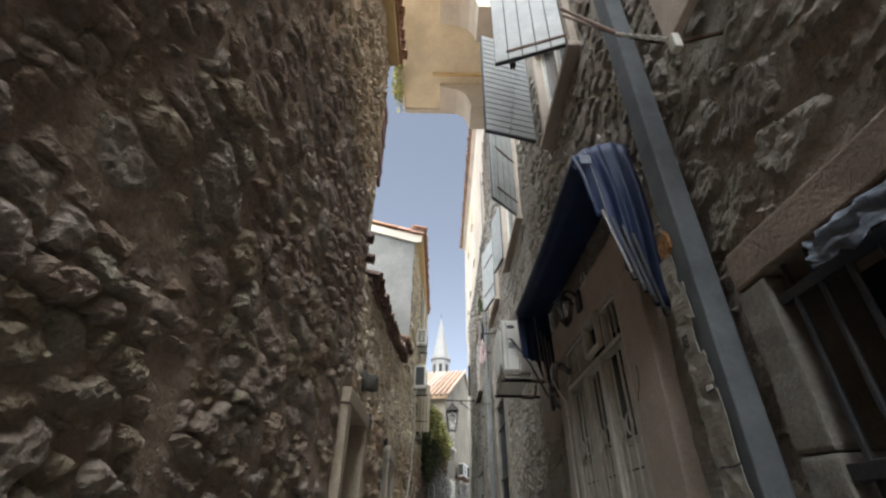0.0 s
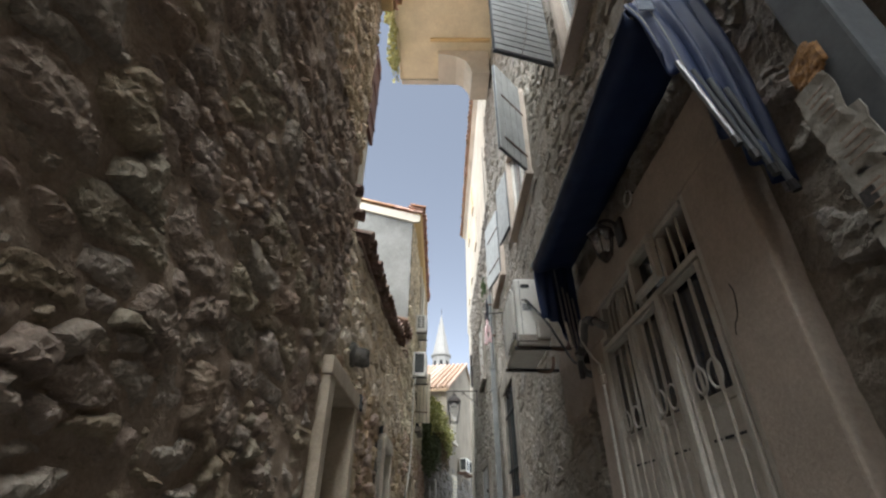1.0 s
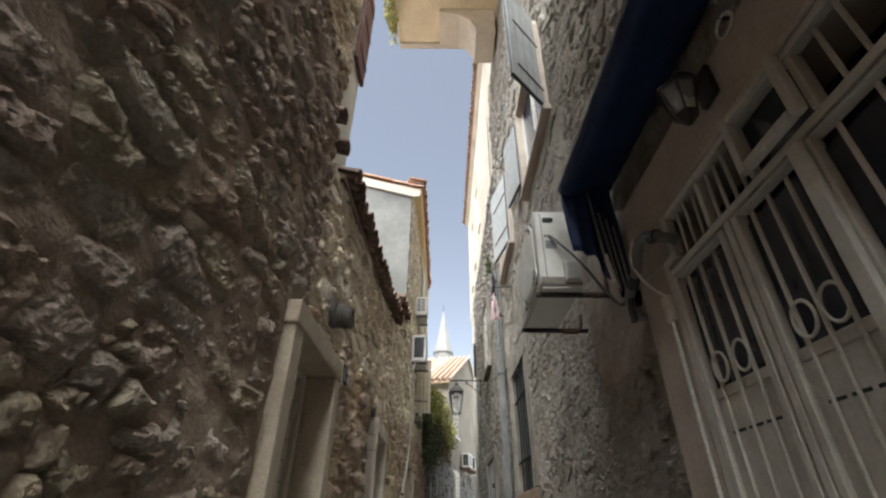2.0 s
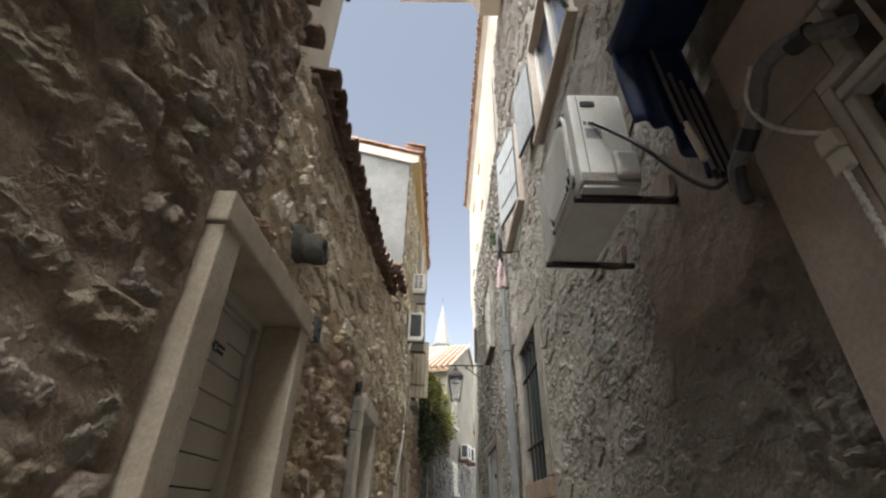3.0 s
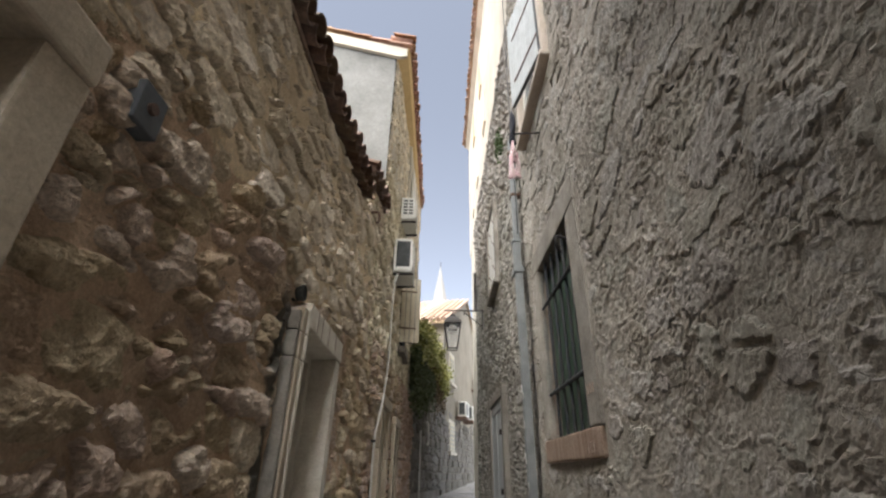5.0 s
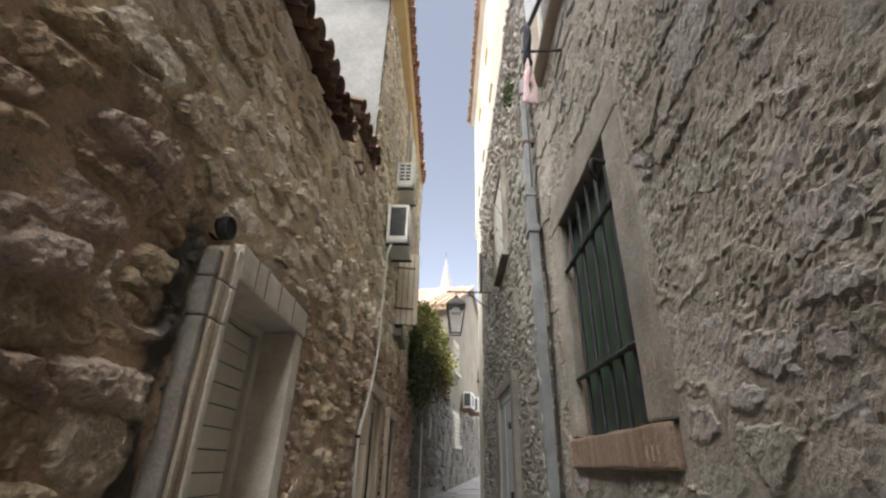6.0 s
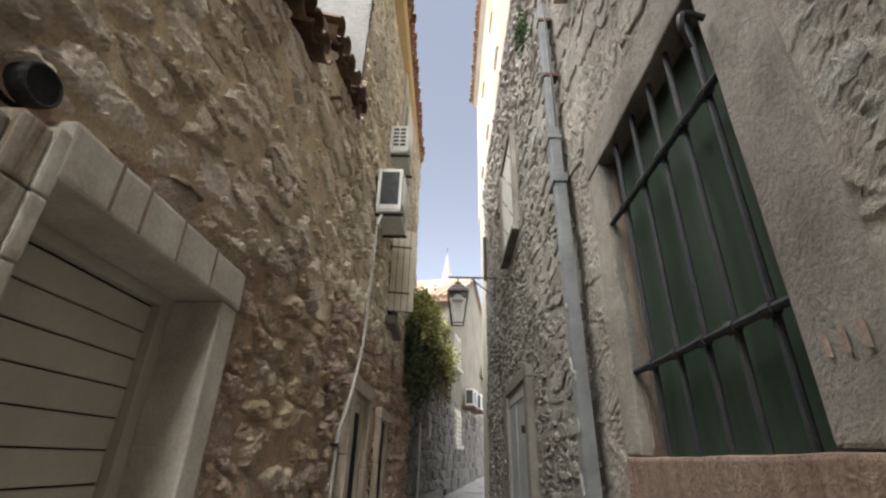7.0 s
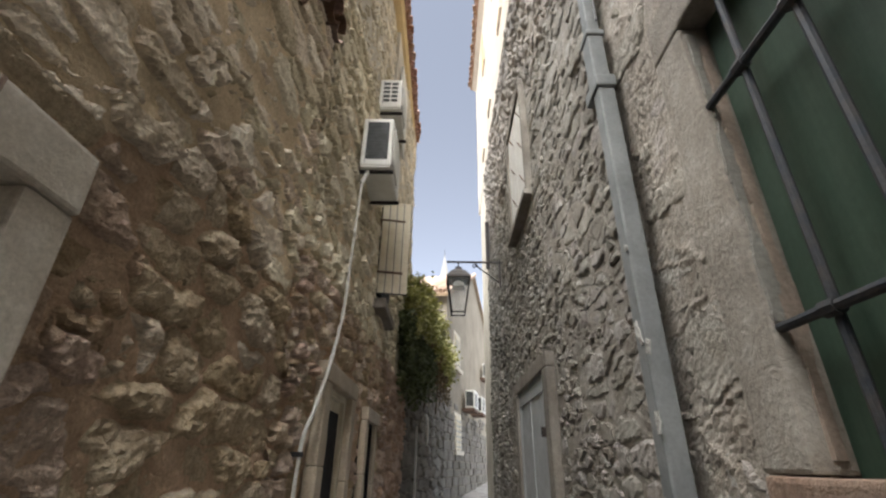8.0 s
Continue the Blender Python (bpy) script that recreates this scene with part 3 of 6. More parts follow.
rubble(wall_3, LX, 1, 9.3, 10.6, 0.9, 4.98, 0.019, 0.36, 0.165, 0.040, 3, WEST_FACE, M_STONE_W, M_MORTAR_W, joint=0.12, soft=0.32, rag=1.05, bury=0.3, small=0.1, bed_rough=0.014, face_rough=0.019, top=seam)
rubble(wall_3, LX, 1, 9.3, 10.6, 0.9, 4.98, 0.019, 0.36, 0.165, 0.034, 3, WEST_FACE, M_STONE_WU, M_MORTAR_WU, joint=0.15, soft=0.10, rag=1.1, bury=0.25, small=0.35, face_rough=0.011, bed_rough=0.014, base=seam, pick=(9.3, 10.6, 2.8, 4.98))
wall_4 = wall_body("wall_west_4", LX, -1.4, 10.6, 16.3, -0.3, 8.55, WEST_HOLES, M_MORTAR_W, "rubble wall of a tall house with weathered yellowish mortar")
rubble(wall_4, LX, 1, 10.6, 16.3, 0.9, 3.2, 0.024, 0.26, 0.14, 0.042, 3, WEST_FACE, M_STONE_W, M_MORTAR_W, joint=0.14, soft=0.18, rag=1.0, face_rough=0.020, pick=(10.6, 14.0, 1.6, 3.2))
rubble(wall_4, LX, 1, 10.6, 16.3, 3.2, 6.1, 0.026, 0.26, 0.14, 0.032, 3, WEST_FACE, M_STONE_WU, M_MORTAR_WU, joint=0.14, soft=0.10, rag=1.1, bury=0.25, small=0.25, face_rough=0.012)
rubble(wall_4, LX, 1, 10.6, 16.3, 6.1, 8.55, 0.032, 0.26, 0.14, 0.022, 3, WEST_FACE, M_STONE_WU, M_CREAM, joint=0.2, soft=0.12, rag=1.1, bury=0.5, face_rough=0.010)
# unseen: carried far back to keep light off the first stretch
wall_0 = wall_body("wall_west_0", LX, -1.6, -16.0, 0.2, -0.8, 8.1, [], M_MORTAR_W, "unseen brown wall added behind the start to hold back light", gap=0.0)

wall_5 = wall_body("wall_east_1", RX, 1.75, 0.2, 9.9, -0.3, 11.3, EAST_HOLES, M_MORTAR_E, "tall grey-beige rubble house wall with shallow stones smeared in mortar", sign=-1)
rubble(wall_5, RX, -1, 0.2, 4.4, 0.7, 5.9, 0.019, 0.34, 0.21, 0.022, 8, EAST_FACE, M_STONE_E, M_MORTAR_E, joint=0.19, soft=0.12, rag=1.0, bury=0.2, face_rough=0.013, lumps=0.030, small=0.4, pick=(0.6, 4.4, 1.8, 5.0))
rubble(wall_5, RX, -1, 4.4, 9.9, 0.8, 5.9, 0.0165, 0.44, 0.24, 0.014, 8, EAST_FACE, M_STONE_E, M_MORTAR_E, joint=0.16, soft=0.12, rag=1.2, bury=0.5, face_rough=0.006, bed_rough=0.004, ribbon=0.011, lumps=0.048, small=0.5, pick=(4.6, 9.6, 1.5, 3.9))
rubble(wall_5, RX, -1, 0.2, 9.9, 5.9, 11.3, 0.045, 0.34, 0.20, 0.026, 8, EAST_FACE, M_STONE_E, M_MORTAR_E, joint=0.14, bury=0.4, lumps=0.03)
wall_6 = wall_body("wall_east_2", RX, 1.7, 9.9, 17.6, -0.3, 8.7, EAST_HOLES, M_MORTAR_E2, "rubble house wall of grey irregular stones with dark joints", sign=-1)
rubble(wall_6, RX, -1, 9.9, 17.6, 1.0, 6.0, 0.024, 0.29, 0.135, 0.017, 12, EAST_FACE, M_STONE_E2, M_MORTAR_E2, joint=0.10, soft=0.16, rag=0.8, wild=0.5, bury=0.3, face_rough=0.008, pick=(9.9, 13.5, 1.6, 4.4))
rubble(wall_6, RX, -1, 9.9, 17.6, 6.0, 8.7, 0.055, 0.28, 0.15, 0.035, 12, EAST_FACE, M_STONE_E2, M_MORTAR_E2, joint=0.10, bury=0.3)
wall_7 = wall_body("wall_east_3", lambda y: 1.13, 1.9, 9.9, 19.6, 8.7, 13.7, [], M_CREAM, "cream plastered upper storeys of a tall house", gap=0, sign=-1)
# unseen counterpart on the east, also there to limit light from behind
wall_8 = wall_body("wall_east_0", RX, 1.75, -16.0, 0.2, -0.8, 11.3, [], M_MORTAR_E, "unseen grey wall added behind the start to hold back light", gap=0.0, sign=-1)
tagged(link("wall_east_4", box(1.3, 9, 19.0, 19.5, -0.3, 8.7), M_CREAM), "plastered end wall of the house at the bend", "wall", kind="structure")
tagged(link("wall_east_5", box(1.14, 1.7, 17.6, 19.0, -0.3, 8.7), M_CREAM), "plastered corner of the house at the bend", "wall", kind="structure")
# added out of view, to cut the light coming up the lane
tagged(link("wall_south", box(-9, 9, -18.4, -18, -1.2, 8.0), M_CREAM), "unseen plain wall added to close the lane behind the start", "wall", kind="structure")
# plaster skin of the dark patch beside the gate
us, vs = np.linspace(3.97, 5.6, 80), np.linspace(0.6, 3.15, 120)
U, V = np.meshgrid(us, vs)
edge = grain(U * 2.2, V * 2.2, 51, 5) * 1.4
skin = 0.026 + grain(U * 4, V * 5, 61, 4) * 0.03
inside = (U < 5.05 + edge * 0.16) & (V > 2.27 + edge * 0.10) & (V < 3.08 + edge * 0.15)
low = grain(U * 1.3, V * 1.3, 5, 2) * 0.07
P = np.stack([1.12 - low - np.where(inside, skin, -0.02), U, V], 2).reshape(-1, 3)
idx = (np.arange(119)[:, None] * 80 + np.arange(79)[None, :]).ravel()
quads = np.stack([idx, idx + 1, idx + 81, idx + 80], 1)
patch = under(new("plaster_skin", grid_mesh("plaster_skin", P, quads[inside.ravel()[quads].any(1)], M_PATCH, True)), wall_5)
tagged(patch, "dark brown plaster patch with ragged edges")


# ---- roofs and tiles ----
def tile_mesh(name, material, length=0.42, r0=0.092, r1=0.076, thick=0.014, n=6):
    """A half-round clay tile; its lower end at the origin, rising along -x."""
    bm = bmesh.new()
    rings = []
    for x, r in ((0.0, r0), (-length, r1)):
        for rr in (r, r - thick):
            rings.append([bm.verts.new((x, rr * math.cos(a), rr * math.sin(a) * 0.9)) for a in (math.pi * k / n for k in range(n + 1))])
    o0, i0, o1, i1 = rings
    for k in range(n):
        bm.faces.new((o0[k], o0[k + 1], o1[k + 1], o1[k]))
        bm.faces.new((i0[k + 1], i0[k], i1[k], i1[k + 1]))
        bm.faces.new((o0[k + 1], o0[k], i0[k], i0[k + 1]))
        bm.faces.new((o1[k], o1[k + 1], i1[k + 1], i1[k]))
    for k in (0, n):
        bm.faces.new((o0[k], o1[k], i1[k], i0[k]))
    bmesh.ops.recalc_face_normals(bm, faces=bm.faces[:])
    me = bpy.data.meshes.new(name)
    bm.to_mesh(me)
    bm.free()
    me.materials.append(material)
    return me


TILES = []   # tiles are laid at the end


def eave(roof, mesh, x_of, z_of, y0, y1, pitch, mirror=False, courses=2, spacing=0.185, seed=1):
    rng = random.Random(seed)
    n = int((y1 - y0) / spacing)
    for k in range(n):
        y = y0 + (k + 0.5) * spacing
        for c in range(courses):
            for channel in (0, 1):
                yy = y + (spacing / 2 if channel else 0)
                back = c * 0.34 + rng.uniform(-0.02, 0.02)
                s = 1 if mirror else -1
                x = x_of(yy) + s * back * math.cos(radians(pitch)) + (s * 0.03 if channel else 0)
                z = z_of(yy) + back * math.sin(radians(pitch)) + (0.045 if not channel else 0.075) + c * 0.012 + rng.uniform(-0.006, 0.006)
                m = pose(x, yy, z, 0, 0, rng.uniform(-3, 3) + (180 if mirror else 0)) @ pose(0, 0, 0, 0, pitch, 0) @ pose(0, 0, 0, 180 if channel else 0, 0, 0)
                TILES.append((roof, mesh, m))


def lay_tiles():
    for roof, mesh, m in TILES:
        ob = new("roof_tile", mesh)
        ob.parent = roof
        ob.matrix_basis = m


T_OLD, T_RED, T_FAR = tile_mesh("roof_tile", M_TILE_OLD), tile_mesh("roof_tile", M_TILE), tile_mesh("roof_tile", M_TILE_FAR, r0=0.11, r1=0.09, length=0.5)


def lean_roof(name, xe, y0, y1, ze, xr, zr, material, label, thick=0.05, rise=0.0):
    """A sloping roof slab from its eave to its ridge; rise lifts its far end."""
    bm = bmesh.new()
    vs = [bm.verts.new(p) for p in ((xe, y0, ze), (xe, y1, ze + rise), (xr, y1, zr + rise), (xr, y0, zr))]
    ws = [bm.verts.new(v.co + Vector((0, 0, -thick))) for v in vs]
    bm.faces.new(vs), bm.faces.new(ws[::-1])
    for k in range(4):
        bm.faces.new((vs[k], ws[k], ws[(k + 1) % 4], vs[(k + 1) % 4]))
    bmesh.ops.recalc_face_normals(bm, faces=bm.faces[:])
    return tagged(link(name, bm, material), label, "roof", kind="structure")


roof_low = lean_roof("roof_west_low", -0.90, 5.02, 9.3, 4.20, -4.5, 5.2, M_TILE_OLD, "old dark terracotta tile roof over a low wall", rise=0.27)
eave(roof_low, T_OLD, lambda y: LX(y) + 0.13, lambda y: 4.19 + 0.065 * (y - 5), 5.02, 9.3, 15, courses=2, seed=4)
roof_step = lean_roof("roof_west_step", -0.84, 9.35, 10.6, 5.0, -2.4, 5.4, M_TILE_OLD, "short dark terracotta tile coping", rise=0.02)
eave(roof_step, T_OLD, lambda y: LX(y) + 0.10, lambda y: 5.0, 9.38, 10.6, 15, courses=2, seed=5)
roof_tall = lean_roof("roof_west_tall", -0.74, -7.0, 4.78, 8.22, -5.0, 9.6, M_TILE, "terracotta tile roof of the tall west house")
eave(roof_tall, T_RED, lambda y: -0.68, lambda y: 8.2, 1.6, 4.78, 17, courses=1, seed=6)
tagged(link("trim_west_tall", box(-0.95, -0.78, -7.0, 4.74, 8.06, 8.17, 0.01), M_OCHRE), "painted cornice under a tiled eave", "cornice", kind="structure")

# the plastered end of the tall west house behind the low roof
end_a = tagged(link("wall_west_5", box(-5, -1.10, 4.76, 5.64, 4.2, 8.15), M_CREAM), "pale plastered house end above the low roof", "wall", kind="structure")
stub = thing("eave_stub", (-0.95, 4.9, 4.3), "two dark clay tiles on the broken end of an eave", "roof tile")
for k, (y, z) in enumerate(((4.62, 4.50), (4.84, 4.34))):
    bm = bmesh.new()
    tmp = T_OLD.copy()
    bm.from_mesh(tmp)
    bmesh.ops.transform(bm, matrix=pose(-0.87, y, z, 0, 14, 0), verts=bm.verts[:])
    part("clay_tile", bm, M_TILE_OLD, stub)
shutter_a = thing("maroon_shutter", (-1.0, 5.6, 6.3), "closed dark maroon wooden shutter on the pale house end", "shutter")
part("leaf", box(-1.098, -1.05, 5.25, 5.70, 6.25, 8.0, 0.006), M_MAROON, shutter_a)
for z in (6.5, 7.1, 7.7):
    part("batten", box(-1.049, -1.035, 5.27, 5.68, z, z + 0.07, 0.004), M_MAROON, shutter_a)

# house with the white gable
house_b = thing("gable_house", (-3, 10.7, 4.5), "tall house with a weathered white gable and a tiled eave", "house")
slope = 0.27
def gz(x):
    return 8.52 + slope * (-0.66 - x)
bm = prism([(-0.80, 4.6), (-0.80, gz(-0.80)), (-5.0, gz(-5.0)), (-9.0, gz(-5.0) - 1.0), (-9.0, 4.6)], "y", 10.57, 11.0)
part("gable_wall", bm, M_WHITEWASH, house_b, "weathered whitewashed gable wall, darkened in colour for its shade")
part("cap_moulding", prism([(-0.60, gz(-0.60) - 0.02), (-0.60, gz(-0.60) - 0.20), (-0.74, gz(-0.74) - 0.26), (-5.0, gz(-5.0) - 0.22), (-5.0, gz(-5.0) - 0.02)], "y", 10.50, 10.568), M_CREAM, house_b, "plaster band under the verge")
part("cornice", prism([(-0.80, 8.38), (-0.60, 8.52), (-0.56, 8.62), (-0.80, 8.62)], "y", 10.6, 16.3), M_OCHRE, house_b, "ochre cornice under the eave")
part("roof_deck", prism([(-0.55, 8.64), (-0.55, 8.69), (-5.0, 8.69 + slope * 4.45), (-5.0, 8.64 + slope * 4.45)], "y", 10.58, 16.35), M_TILE, house_b, "terracotta roof")
roof_b = house_b.children[-1]
part("upper_plaster", box(LX(13) - 0.03, LX(13) + 0.035, 13.1, 16.28, 5.9, 8.4, 0.005), M_CREAM, house_b, "pale plaster round the upper window")
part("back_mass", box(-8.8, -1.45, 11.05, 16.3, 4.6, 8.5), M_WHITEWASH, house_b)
def tiles_b():
    rng = random.Random(9)
    for k in range(31):
        y = 10.5 + k * 0.187
        for ch in (0, 1):
            yy = y + (0.093 if ch else 0)
            m = pose(-0.47 + rng.uniform(-0.02, 0.02) - 0.03 * ch, yy, 8.70 + 0.03 * ch, 0, 0, rng.uniform(-3, 3)) @ pose(0, 0, 0, 0, 15, 0) @ pose(0, 0, 0, 180 if ch else 0, 0, 0)
            ob = new("roof_tile", T_RED)
            ob.parent, ob.matrix_parent_inverse = roof_b, Matrix()
            ob.matrix_basis = m
    for k in range(12):
        x = -0.55 - k * 0.37
        ob = new("verge_tile", T_RED)
        ob.parent = roof_b
        ob.matrix_basis = pose(x, 10.56, gz(x) + 0.075, 0, 15.1, rng.uniform(-2, 2))

# upper house that bridges the lane: a yellow soffit on white corbels
over = thing("overhanging_storey", (0.2, 6, 11.55), "yellow plastered underside of a storey built out over the lane", "overhang")
part("soffit", box(-1.10, 1.75, 5.0, 8.6, 11.55, 11.80, 0.02), M_YELLOW, over, "yellow stained plaster soffit")
part("edge_band", box(-1.13, 1.75, 8.6, 8.75, 11.51, 12.15, 0.02), M_CREAM, over)
part("edge_band", box(-1.16, -1.10, 5.0, 8.6, 11.52, 12.15, 0.015), M_YELLOW, over)
part("beam", box(-0.34, 1.10, 7.42, 7.50, 11.49, 11.55, 0.01), M_OCHRE, over)
part("upper_wall", box(-1.05, 1.75, 5.1, 8.55, 11.81, 14.25), M_CREAM, over)
corb = [(1.08, 11.54), (-0.15, 11.54), (-0.15, 11.42), (0.05, 11.37), (0.30, 11.30), (0.50, 11.15), (0.62, 10.90), (0.66, 10.70), (1.08, 10.70)]
for y in (7.75, 5.2):
    part("corbel", prism(corb, "y", y, y + 0.8), M_CREAM, over, "curved white corbel")

# eave of the tall cream house
roof_d = lean_roof("roof_east", 0.95, 9.9, 19.7, 13.86, 5.5, 15.2, M_TILE_FAR, "terracotta tile roof of the tall east house")
eave(roof_d, T_FAR, lambda y: 0.88, lambda y: 13.8, 9.9, 19.7, 16, mirror=True, courses=1, spacing=0.22, seed=7)
tagged(link("trim_east", prism([(1.128, 13.62), (1.128, 13.8), (0.99, 13.8), (1.04, 13.72)], "y", 9.9, 19.6), M_CREAM), "pale cornice under the tiled eave", "cornice", kind="structure")


# ---- the bend of the lane ----
BEND = [(-0.56, 16.3), (0.22, 20.9), (2.35, 30.2)]
def bend_x(y):
    (xa, ya), (xb, yb) = (BEND[0], BEND[1]) if y < BEND[1][1] else (BEND[1], BEND[2])
    return xa + (xb - xa) * (y - ya) / (yb - ya)

garden = wall_body("wall_garden", bend_x, -1.6, 16.3, 20.9, -0.2, 4.9, [], M_MORTAR_E, "coursed stone garden wall where the lane bends", sign=1)
rubble(garden, bend_x, 1, 16.3, 20.9, 1.2, 4.9, 0.036, 0.38, 0.21, 0.045, 21, [], M_STONE_FAR, M_MORTAR_E2, joint=0.06, soft=0.14, rag=0.25, bury=0.05, wild=0.2, small=-1.0, pick=(16.3, 20.9, 1.3, 4.9))
house_f = thing("gable_house", (1, 25, 1.2), "far house with a pale gable and a sunlit tile roof", "house")
A, B = Vector((0.22, 20.9, 0)), Vector((2.35, 30.2, 0))
along = (B - A).normalized()
inward = Vector((-along.y, along.x, 0))
def far_pt(s, z, d=0.0):
    return A + along * s + inward * d + Vector((0, 0, z))
SPAN = (B - A).length
bm = bmesh.new()
front = [bm.verts.new(far_pt(s, z)) for s, z in ((0, 0), (SPAN, 0), (SPAN, 7.2), (SPAN / 2, 9.1), (0, 6.7))]
back = [bm.verts.new(far_pt(s, z, 8)) for s, z in ((0, 0), (SPAN, 0), (SPAN, 7.2), (SPAN / 2, 9.1), (0, 6.7))]
bm.faces.new(front), bm.faces.new(back[::-1])
for k in range(5):
    bm.faces.new((front[k], back[k], back[(k + 1) % 5], front[(k + 1) % 5]))
bmesh.ops.recalc_face_normals(bm, faces=bm.faces[:])
part("wall", bm, M_BEIGE_WALL, house_f, "pale plastered wall, coursed stone below")
bm = bmesh.new()
for s0, z0, s1, z1 in ((-0.25, 6.62, SPAN / 2, 9.2), (SPAN + 0.25, 7.1, SPAN / 2, 9.2)):
    vs = [bm.verts.new(far_pt(s, z, d)) for s, z, d in ((s0, z0, -0.12), (s1, z1, -0.12), (s1, z1, 8.1), (s0, z0, 8.1))]
    ws = [bm.verts.new(v.co + Vector((0, 0, -0.09))) for v in vs]
    bm.faces.new(vs), bm.faces.new(ws[::-1])
    for k in range(4):
        bm.faces.new((vs[k], ws[k], ws[(k + 1) % 4], vs[(k + 1) % 4]))
bmesh.ops.recalc_face_normals(bm, faces=bm.faces[:])
roof_f = part("roof", bm, M_TILE_FAR, house_f, "sunlit terracotta tile roof")
bm = bmesh.new()
for k in range(34):
    d = -0.1 + k * 0.24
    p, q = far_pt(-0.27, 6.66, d), far_pt(SPAN / 2, 9.24, d)
    tube([p, p.lerp(q, 0.5), q], 0.085, 6, bm)
part("tile_ribs", bm, M_TILE_FAR, house_f)["kind"] = "stuff"
# coursed blocks on the foot of the far house
rng = random.Random(31)
block_rows = []
z, course = 1.0, 0
while z < 3.6:
    h = rng.uniform(0.17, 0.26)
    s = -0.1 - rng.uniform(0, 0.3)
    while s < SPAN:
        w = rng.uniform(0.28, 0.6)
        block_rows.append((s, s + w, z, z + h, rng.uniform(0.02, 0.055)))
        s += w
    z += h
FAR_BLOCKS = []
for s0, s1, z0, z1, d in block_rows:
    if z0 < GZ(A.y + s0 * along.y) - 0.3 or (z0 > 3.0 and rng.random() < 0.5):
        continue
    FAR_BLOCKS.append((s0 + 0.012, min(s1, SPAN) - 0.012, z0 + 0.01, z1 - 0.01, d))


def far_box(s0, s1, z0, z1, d0, d1, bevel=0.0):
    """A box on the far house's wall: along it, up, and out of it (d towards the lane)."""
    turn = Matrix.Translation(A) @ Matrix.Rotation(math.atan2(along.y, along.x), 4, "Z")
    return box(s0, s1, -d1, -d0, z0, z1, bevel, turn=turn)


def far_window(s, w, z0, z1, louvred, label):
    win = thing("shuttered_window", tuple(far_pt(s, z0, -0.02)), label, "window", "windows of the far house")
    part("surround", far_box(s - 0.10, s + w + 0.10, z0 - 0.02, z1 + 0.10, 0.002, 0.035, 0.008), M_LIME_PALE, win)
    part("sill", far_box(s - 0.15, s + w + 0.15, z0 - 0.14, z0 - 0.022, 0.002, 0.12, 0.01), M_LIME_PALE, win)
    for k in (0, 1):
        a = s + k * w / 2
        leaf = part("leaf", far_box(a + 0.01, a + w / 2 - 0.01, z0, z1, 0.036, 0.06, 0.004), M_CREAMWOOD, win)
        n = int((z1 - z0 - 0.1) / 0.07)
        for j in range(n):
            zz = z0 + 0.06 + j * 0.07
            part("slat", far_box(a + 0.05, a + w / 2 - 0.05, zz, zz + 0.035, 0.058, 0.075), M_CREAMWOOD if j % 2 else M_GREYWOOD, leaf)
    return win


far_window(1.0, 0.8, 4.72, 5.70, True, "closed pale louvred shutters on the far house")
far_window(1.08, 0.85, 2.36, 3.28, True, "closed pale louvred lower shutters above stone courses")

# church tower
tower = thing("church_tower", (-0.1, 85, 2), "pale stone church tower with an octagonal spire", "tower")
def ring_pts(r, z, n=8, cx=-0.1, cy=85.0):
    return [(cx + r * math.cos(math.pi / n + 2 * math.pi * k / n), cy + r * math.sin(math.pi / n + 2 * math.pi * k / n), z) for k in range(n)]
def loft(rings, bm=None, cap=True):
    bm = bm or bmesh.new()
    R = [[bm.verts.new(p) for p in r] for r in rings]
    for a, b in zip(R, R[1:]):
        n = len(a)
        for k in range(n):
            bm.faces.new((a[k], a[(k + 1) % n], b[(k + 1) % n], b[k]))
    if cap:
        bm.faces.new(R[0][::-1]), bm.faces.new(R[-1])
    return bm
part("shaft", loft([ring_pts(1.75, 0), ring_pts(1.75, 29.0)]), M_SPIRE, tower)
part("cornice", loft([ring_pts(1.75, 29.0), ring_pts(2.05, 29.25), ring_pts(2.05, 29.5), ring_pts(1.8, 29.6)]), M_SPIRE, tower)
part("spire", loft([ring_pts(1.72, 29.6), ring_pts(0.82, 34.0), ring_pts(0.06, 38.0)]), M_SPIRE, tower)
part("finial", tube([(-0.1, 85, 37.8), (-0.1, 85, 39.2)], 0.05), M_IRON, tower)
for k in range(8):
    a = 2 * math.pi * k / 8
    m = Matrix.Translation((-0.1, 85, 0)) @ Matrix.Rotation(a, 4, "Z")
    part("belfry_window", box(1.58, 1.66, -0.28, 0.28, 26.6, 28.2, 0.05, turn=m), M_DARK, tower)


